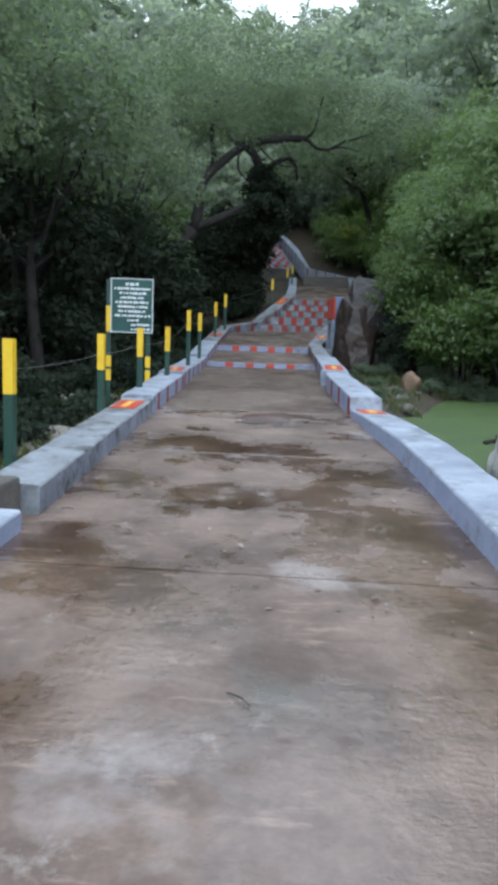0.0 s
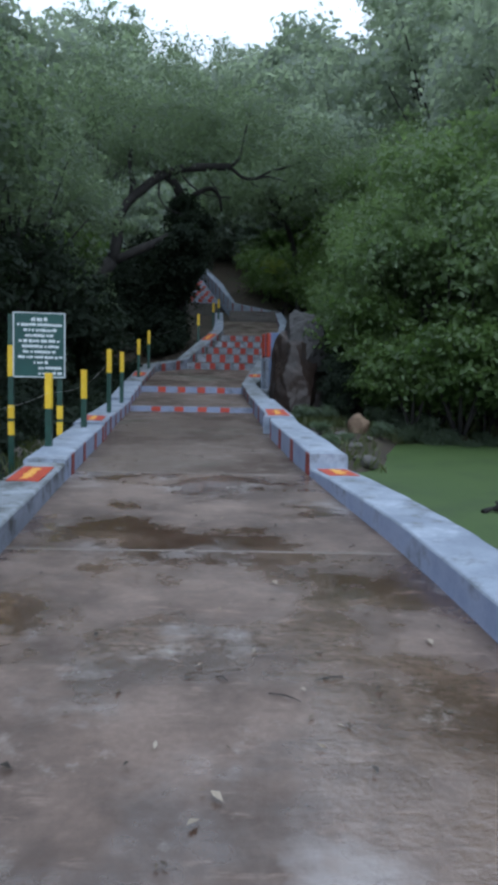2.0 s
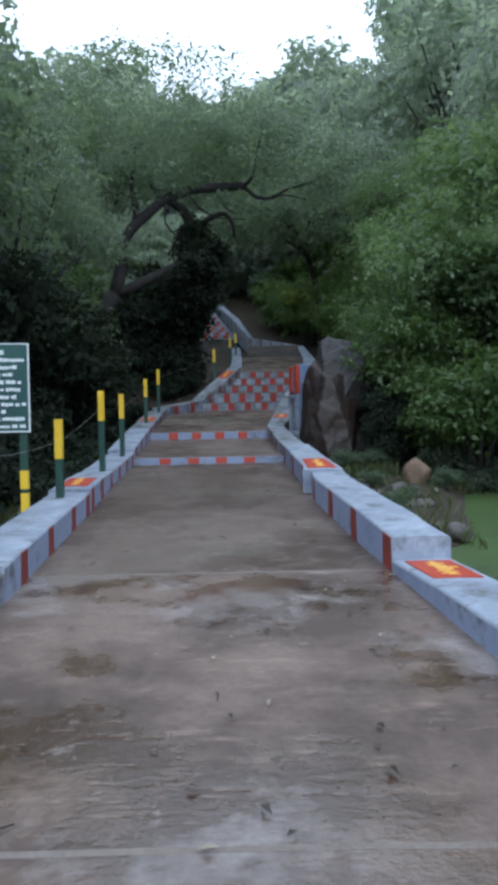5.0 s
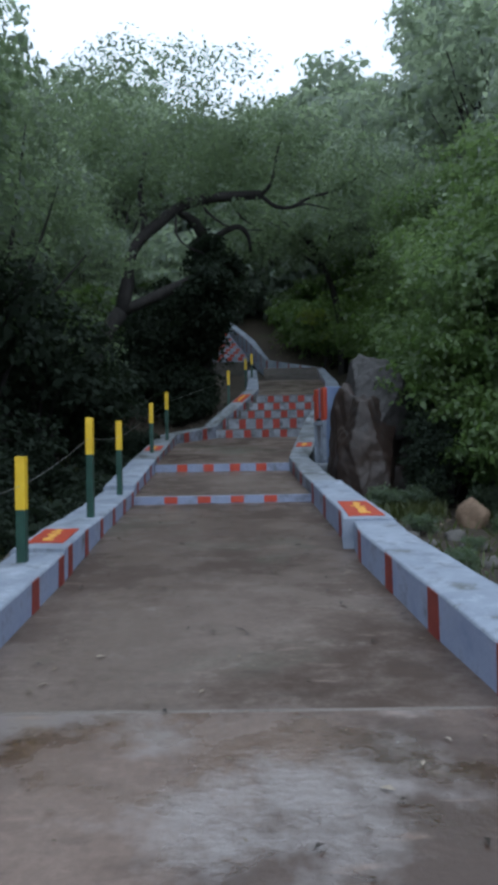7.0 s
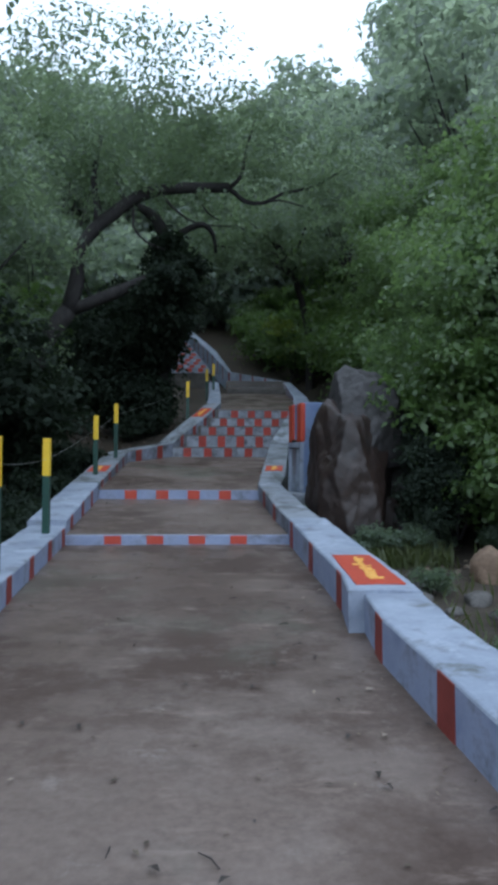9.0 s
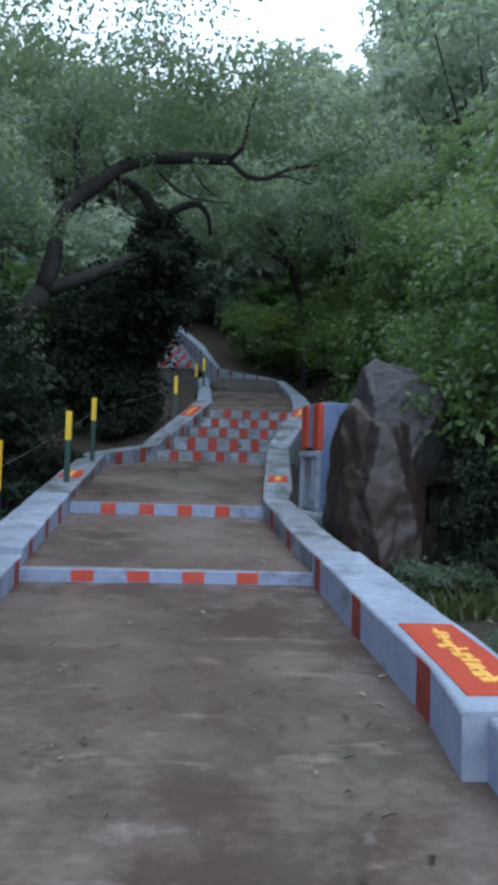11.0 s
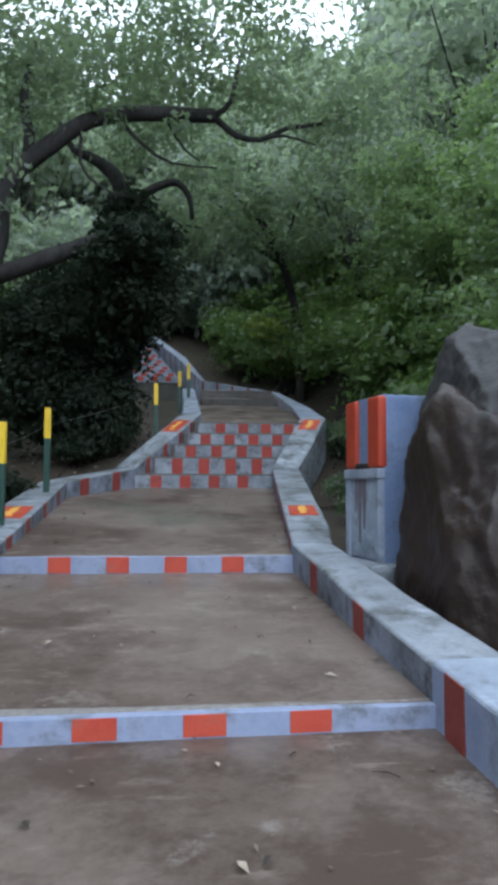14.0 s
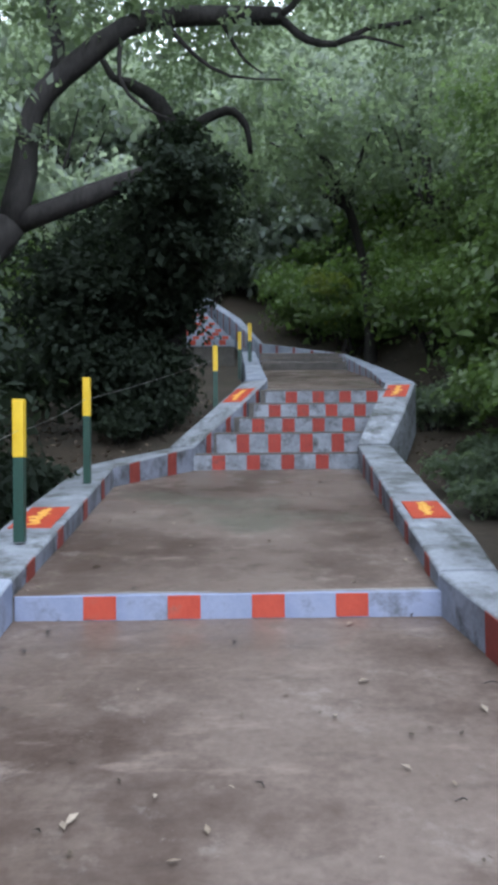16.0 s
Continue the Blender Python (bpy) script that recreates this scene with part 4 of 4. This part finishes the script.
for x, y, s in ((-5.7, 17.5, 0.8), (-5.4, 22.5, 0.75), (-8.0, 14.5, 0.95), (-8.5, 20, 0.9), (-7.6, 22.5, 0.7), (-11, 26, 1.0), (-8.5, 30, 0.8), (-13, 19, 1.0), (-15, 30, 1.2), (-12, 11, 0.9)):
    (ta if rng.random() < 0.6 else tb).append((x, y, s * 0.85, 0))
tb.append((-5.6, 12, 0.56, 0))
for x, y, s in ((9, 21, 0.7), (7.5, 27, 0.7), (12, 18, 0.8), (6.5, 33, 0.6), (11, 30, 0.9), (15, 24, 0.9), (12.5, 33, 1.0)):
    (te if y < 34 else tb).append((x, y, s * (1.3 if y < 34 else 0.9), 0))
tc += [(-7.4, 37.5, 0.65, -0.3), (-10.5, 37, 1.0, -0.3), (-4.6, 42, 0.7, -0.3)]
td += [(5.8, 40, 0.75, -0.3), (10, 38, 0.95, -0.3), (5.2, 45.5, 1.0, -0.3), (2.4, 48.5, 0.95, -0.3)]
for k in range(52):
    y = 44 + rng.random() ** 1.1 * 46
    x = rng.uniform(-0.62, 0.62) * y
    if abs(x + 0.5) < 2.5 and y < 50:
        continue
    (tc if k % 2 else td).append((x, y, rng.uniform(0.75, 1.2), -0.5))
bush_d = make_bush(4, 2.2, 2100, 0.3, L_FAR, "hillside shrub closing the slope, mist painted into its leaves")
sd = []
for k in range(70):
    y = 33 + rng.random() * 34
    x = rng.uniform(-0.55, 0.6) * y
    if -3.2 < x < 3.0 and y < 47:
        x += 6.5 if x > 0 else -6.5
    sd.append((x, y, rng.uniform(0.8, 1.5), -0.3))
for x, y in ((-6, 48), (-8, 44), (6, 47), (8, 43), (5, 52), (-5, 53), (0, 55), (9, 50), (-3, 58), (4, 58), (1.5, 48), (-1.5, 48.5), (0, 50), (3, 46), (-4, 46), (2.5, 43), (3.2, 40.5)):
    sd.append((x, y, 1.0, -0.2))
sd += [(0.8, 48, 1.5, 1.3), (3.6, 46.2, 1.4, 1.2), (5, 42, 1.3, 1.3), (2.2, 47, 1.3, 1.6), (-0.6, 51, 1.6, 1.5)]
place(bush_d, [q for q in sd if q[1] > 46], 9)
bush_n = make_bush(10, 2.0, 2600, 0.19, L_NEAR, "green shrub crowding the upper path")
place(bush_n, [q for q in sd if q[1] <= 46], 15)
# tall crowns along the ridge line
for x, y, s in ((-17, 47, 1.25), (-12, 50, 1.3), (-8.5, 52, 1.15), (-5.2, 53, 1.1), (-2.2, 54, 1.0), (1.2, 54, 1.0), (4.6, 52, 1.25), (8.0, 53, 0.95), (13.5, 50, 1.25), (15, 48, 1.35), (20, 46, 1.4)):
    (tc if rng.random() < 0.5 else td).append((x, y, s, -0.4))
te += [(5.2, 36.5, 1.1, 0), (9.6, 25, 1.3, 0)]
place(tree_a, ta, 5)
place(tree_b, tb, 6)
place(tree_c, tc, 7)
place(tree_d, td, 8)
tree_f = make_tree(23, 7, 3.0, 7000, 0.18, L_FAR, "mid-sized tree on the bank with mist painted into its leaves", 10)
place(tree_f, te, 16)

# the leaning tree whose limbs reach over the stairs
old = thing("tree", "old leaning tree with bare dark limbs over the stairs", "tree")
bm = bmesh.new()
limb(bm, [(-5.4, 26.2, 0.4), (-4.9, 26.4, 2.6), (-4.3, 26.6, 4.3), (-3.75, 26.8, 5.2)], 0.30, 0.22, 10)
limb(bm, [(-3.78, 26.8, 5.15), (-3.56, 26.8, 5.9), (-3.5, 26.8, 6.6), (-3.25, 26.8, 7.05), (-2.76, 26.8, 7.5), (-2.15, 26.8, 7.97), (-1.6, 26.95, 8.2), (-1.0, 27.1, 8.32), (0.05, 27.2, 8.4)], 0.19, 0.115, 9)
limb(bm, [(-3.1, 26.8, 7.3), (-3.08, 26.8, 7.7), (-3.2, 26.9, 8.4), (-3.1, 27.2, 9.6)], 0.11, 0.05, 8)
limb(bm, [(-3.75, 26.8, 5.2), (-3.04, 27.0, 5.55), (-2.43, 27.2, 5.88), (-1.7, 27.8, 6.35), (-1.45, 28.8, 6.5), (-1.5, 30.2, 6.6)], 0.155, 0.12, 9)
limb(bm, [(0.05, 27.2, 8.4), (0.35, 27.3, 8.75), (0.5, 27.6, 9.6), (0.7, 27.9, 10.4)], 0.065, 0.025, 8)
limb(bm, [(0.0, 27.2, 8.4), (0.2, 27.3, 8.3), (0.45, 27.3, 8.1), (0.9, 27.4, 8.1), (1.4, 27.5, 8.4), (2.2, 27.8, 8.7), (3.0, 28.2, 9.3)], 0.075, 0.025, 7)
for tw in ([(-0.85, 27.1, 8.35), (-0.7, 27.2, 8.1), (-0.48, 27.3, 7.8), (-0.2, 27.4, 7.65)], [(-2.2, 26.8, 7.9), (-2.25, 26.9, 7.3), (-1.95, 27.0, 6.95), (-1.5, 27.1, 6.8)], [(-1.6, 26.9, 8.1), (-1.2, 27.0, 7.7), (-0.7, 27.1, 7.45), (0.1, 27.1, 7.4)], [(0.9, 27.4, 8.1), (1.3, 27.3, 8.15), (1.9, 27.3, 8.0)]):
    limb(bm, tw, 0.045, 0.014, 6)
part("trunk", bm, BARK, old, "bare dark forking trunk")
rngn = np.random.default_rng(31)
c = new("crown", foliage(rngn, [(-3.3, 27, 10.9, 2.2), (-0.8, 28, 10.6, 1.9), (-5.2, 27.2, 9, 2.0), (1.8, 28.5, 9.7, 1.5), (3.4, 28.6, 9.0, 1.5), (-2, 29.5, 10.2, 1.8), (-4.0, 26.4, 9.0, 1.2), (-1.6, 26.6, 9.6, 1.2), (0.6, 27.2, 9.8, 1.3), (-4.8, 25.8, 6.9, 1.2), (-4.9, 25.6, 4.4, 1.2), (0.3, 26.6, 8.7, 0.6), (2.4, 27.0, 8.5, 0.8), (-1.3, 26.5, 8.7, 0.5), (-2.4, 26.4, 8.4, 0.5), (-2.7, 26.5, 7.8, 0.4), (-0.3, 26.8, 8.75, 0.45), (-1.9, 26.6, 8.0, 0.35), (1.2, 27.1, 8.55, 0.5), (-0.6, 26.9, 7.9, 0.35), (-3.6, 26.4, 6.2, 0.5)], 21000, 0.14, L_MID, clusters=14, tight=0.21, core=0.0))
c.parent = old

stump = thing("tree", "massive dark trunk wrapped in creepers beside the stairs", "tree")
bm = bmesh.new()
limb(bm, [(-2.3, 31, 2.0), (-2.1, 31, 4.5), (-1.75, 31, 6.6), (-1.7, 30.8, 8.3)], 0.75, 0.36, 12)
limb(bm, [(-1.75, 30.7, 8.2), (-2.05, 30.6, 8.76), (-2.56, 30.5, 9.07), (-2.9, 30.5, 9.2), (-3.2, 30.5, 9.8)], 0.2, 0.05, 8)
limb(bm, [(-1.6, 30.7, 8.0), (-1.3, 30.5, 8.3), (-0.9, 30.5, 8.52), (-0.6, 30.5, 8.55), (-0.35, 30.5, 8.25), (-0.28, 30.5, 7.75)], 0.13, 0.05, 8)
part("trunk", bm, BARK, stump, "massive dark trunk")
# Near-black leaves paint the deep shade of the thicket below the limb.
c = new("creeper", foliage(rngn, [(-1.6, 30.3, 7.3, 0.75), (-2.1, 30.2, 6.0, 0.9), (-1.3, 30.3, 6.5, 0.7), (-1.5, 30.2, 5.7, 0.75), (-2.3, 30.2, 4.7, 0.85), (-1.75, 30.1, 4.9, 0.65), (-2.2, 30.2, 3.5, 0.8), (-1.0, 30.2, 7.2, 0.5), (-1.65, 30.4, 7.9, 0.5), (-3.4, 30.0, 4.8, 1.3), (-3.0, 30.0, 3.6, 1.2), (-2.9, 30.3, 6.0, 0.9), (-1.55, 28.2, 6.15, 0.5), (-1.2, 28.8, 6.2, 0.55), (-1.35, 28.9, 5.5, 0.6), (-1.95, 28.2, 5.6, 0.5), (-1.6, 27.4, 6.2, 0.36), (-1.3, 27.8, 6.35, 0.42), (-2.0, 27.2, 5.8, 0.3)], 29000, 0.13, L_PAINTED_SHADE, "creeper", 40, 0.2, 0.5))
tagged(c, "dense creeper hanging round the trunk with shade painted into its leaves", kind="stuff")
c.parent = stump
c = new("crown", foliage(rngn, [(-2.6, 32, 11, 2.3), (-0.6, 32.2, 10.4, 1.7)], 5000, 0.15, L_DARK))
c.parent = stump

over = thing("tree", "leaning woodland tree whose crown roofs the stairs", "tree", "woodland trees")
bm = bmesh.new()
limb(bm, [(3.4, 37.5, 4.0), (3.3, 37.2, 6.5), (2.6, 36.2, 8.6), (1.6, 35.2, 10.0)], 0.22, 0.08, 9)
for e in ((0.8, 33.8, 9.8), (2.8, 34.2, 9.8), (0.4, 36.5, 10.6), (3.6, 36.5, 11.0), (-0.6, 36.4, 9.8)):
    limb(bm, [(2.6, 36.2, 8.6), Vector((2.6, 36.2, 8.6)).lerp(Vector(e), 0.5) + Vector((0, 0, 0.3)), e], 0.09, 0.025, 7)
part("trunk", bm, BARK, over, "dark branching trunk")
c = new("crown", foliage(rngn, [(0.8, 33.8, 9.8, 1.4), (2.8, 34.2, 9.6, 1.6), (0.4, 36.5, 10.4, 1.7), (3.6, 36.5, 10.6, 1.8), (1.8, 35, 8.9, 1.2), (-0.6, 36.4, 9.6, 1.3)], 8500, 0.18, L_MID))
c.parent = over

# ---- grass and litter ----
def grass_patch(seed, spots, count, height, label):
    rng = np.random.default_rng(seed)
    cs = []
    for (x0, x1, y0, y1) in spots:
        k = count // len(spots)
        cs.append(np.stack([rng.uniform(x0, x1, k), rng.uniform(y0, y1, k)], 1))
    c = np.concatenate(cs)
    z = np.array([hill_z(a, b) for a, b in c])
    h = height * rng.uniform(0.5, 1.4, len(c))
    p = np.stack([c[:, 0], c[:, 1], z + h * 0.35], 1)
    k = len(c)
    lean = rng.normal(0, 0.45, (k, 2))
    a = np.stack([lean[:, 0], lean[:, 1], np.ones(k)], 1)
    side = np.stack([rng.normal(0, 1, k), rng.normal(0, 1, k), np.zeros(k)], 1)
    side /= np.linalg.norm(side, axis=1, keepdims=True)
    v = np.empty((k, 4, 3))
    s = h[:, None]
    v[:, 0] = p - a * s * 0.5
    v[:, 1] = p + side * s * 0.07
    v[:, 2] = p + a * s * 0.5
    v[:, 3] = p - side * s * 0.07
    me = bpy.data.meshes.new("grass")
    me.vertices.add(k * 4)
    me.vertices.foreach_set("co", v.reshape(-1))
    me.loops.add(k * 4)
    me.loops.foreach_set("vertex_index", np.arange(k * 4, dtype=np.int32))
    me.polygons.add(k)
    me.polygons.foreach_set("loop_start", np.arange(0, k * 4, 4, dtype=np.int32))
    me.materials.append(GRASS)
    me.update(calc_edges=True)
    tagged(new("grass", me), label, "grass", kind="stuff")


grass_patch(3, [(1.6, 2.6, 17.9, 19.0), (3.2, 6.0, 17.4, 19.0), (3, 9, 17.4, 18.6)], 2200, 0.24, "rough green grass along the pond bank")
grass_patch(5, [(1.5, 2.3, 12.3, 14.0), (1.4, 2.6, 14, 15.5), (1.4, 3.0, 15.5, 17.5)], 420, 0.16, "dry brownish weeds on the bank beside the wall")
grass_patch(4, [(-4.2, -2.3, 4, 12), (-4.2, -2.4, 12, 24), (-8, -3, 6, 26)], 5000, 0.28, "weeds and grass on the shaded verge")

rngn = np.random.default_rng(77)
for k, tone, lo, hi, curl, label in ((620, LITTER, 0.012, 0.05, 0.03, "scattered dry brown leaves on the wet path"), (85, PALE_LITTER, 0.025, 0.075, 0.12, "pale curled dry leaves on the wet path"), (130, DARK_LITTER, 0.025, 0.07, 0.22, "blackened curled leaves on the wet path")):
    ys = rngn.uniform(4.0, 26.5, k)
    us = np.clip(rngn.beta(0.75, 0.75, k), 0.02, 0.98)
    pts = np.array([(left_x(y) + (right_x(y) - left_x(y)) * u, y, ground_z(y) + 0.012) for y, u in zip(ys, us)])
    me = leaf_mesh("fallen_leaves", pts, np.tile((0, 0, 1.0), (k, 1)), rngn.uniform(lo, hi, k), tone, rngn, 0.42, 0.12, curl)
    tagged(new("fallen_leaves", me), label, "leaf litter", kind="stuff")

# thin dead twigs
bm = bmesh.new()
for k in range(30):
    y = rngn.uniform(3, 20)
    x = left_x(y) + (right_x(y) - left_x(y)) * rngn.uniform(0.05, 0.95)
    a, q = rngn.uniform(0, 6.28), rngn.uniform(0.02, 0.07)
    z = ground_z(y) + 0.009
    tube(bm, [(x - q * math.cos(a), y - q * math.sin(a), z), (x + 0.006, y, z + 0.008), (x + q * math.cos(a), y + q * math.sin(a), z)], [0.002, 0.003, 0.0015], 5)
tagged(new("twigs", mesh_of("twigs", bm, BARK)), "thin dark dead twigs lying on the path", "twig", kind="stuff")

# leaf mould on the slopes
rngn = np.random.default_rng(91)
areas = ((-6.5, -2.45, 5, 26, 3200), (-6.0, -1.0, 27.5, 33, 1200), (2.2, 5.5, 19, 34, 1800), (0.6, 5.0, 36, 50, 900), (2.2, 8.0, 17.2, 18.6, 500))
spots = []
for x0, x1, y0, y1, k in areas:
    xs, ys = rngn.uniform(x0, x1, k), rngn.uniform(y0, y1, k)
    spots += [(x, y, hill_z(x, y) + 0.02) for x, y in zip(xs, ys)]
spots = np.array(spots)
me = leaf_mesh("leaf_mould", spots, np.tile((0, 0, 1.0), (len(spots), 1)), rngn.uniform(0.05, 0.14, len(spots)), LITTER, rngn, 0.5, 0.35, 0.06)
tagged(new("leaf_mould", me), "brown fallen leaves strewn over the forest floor", "leaf litter", kind="stuff")
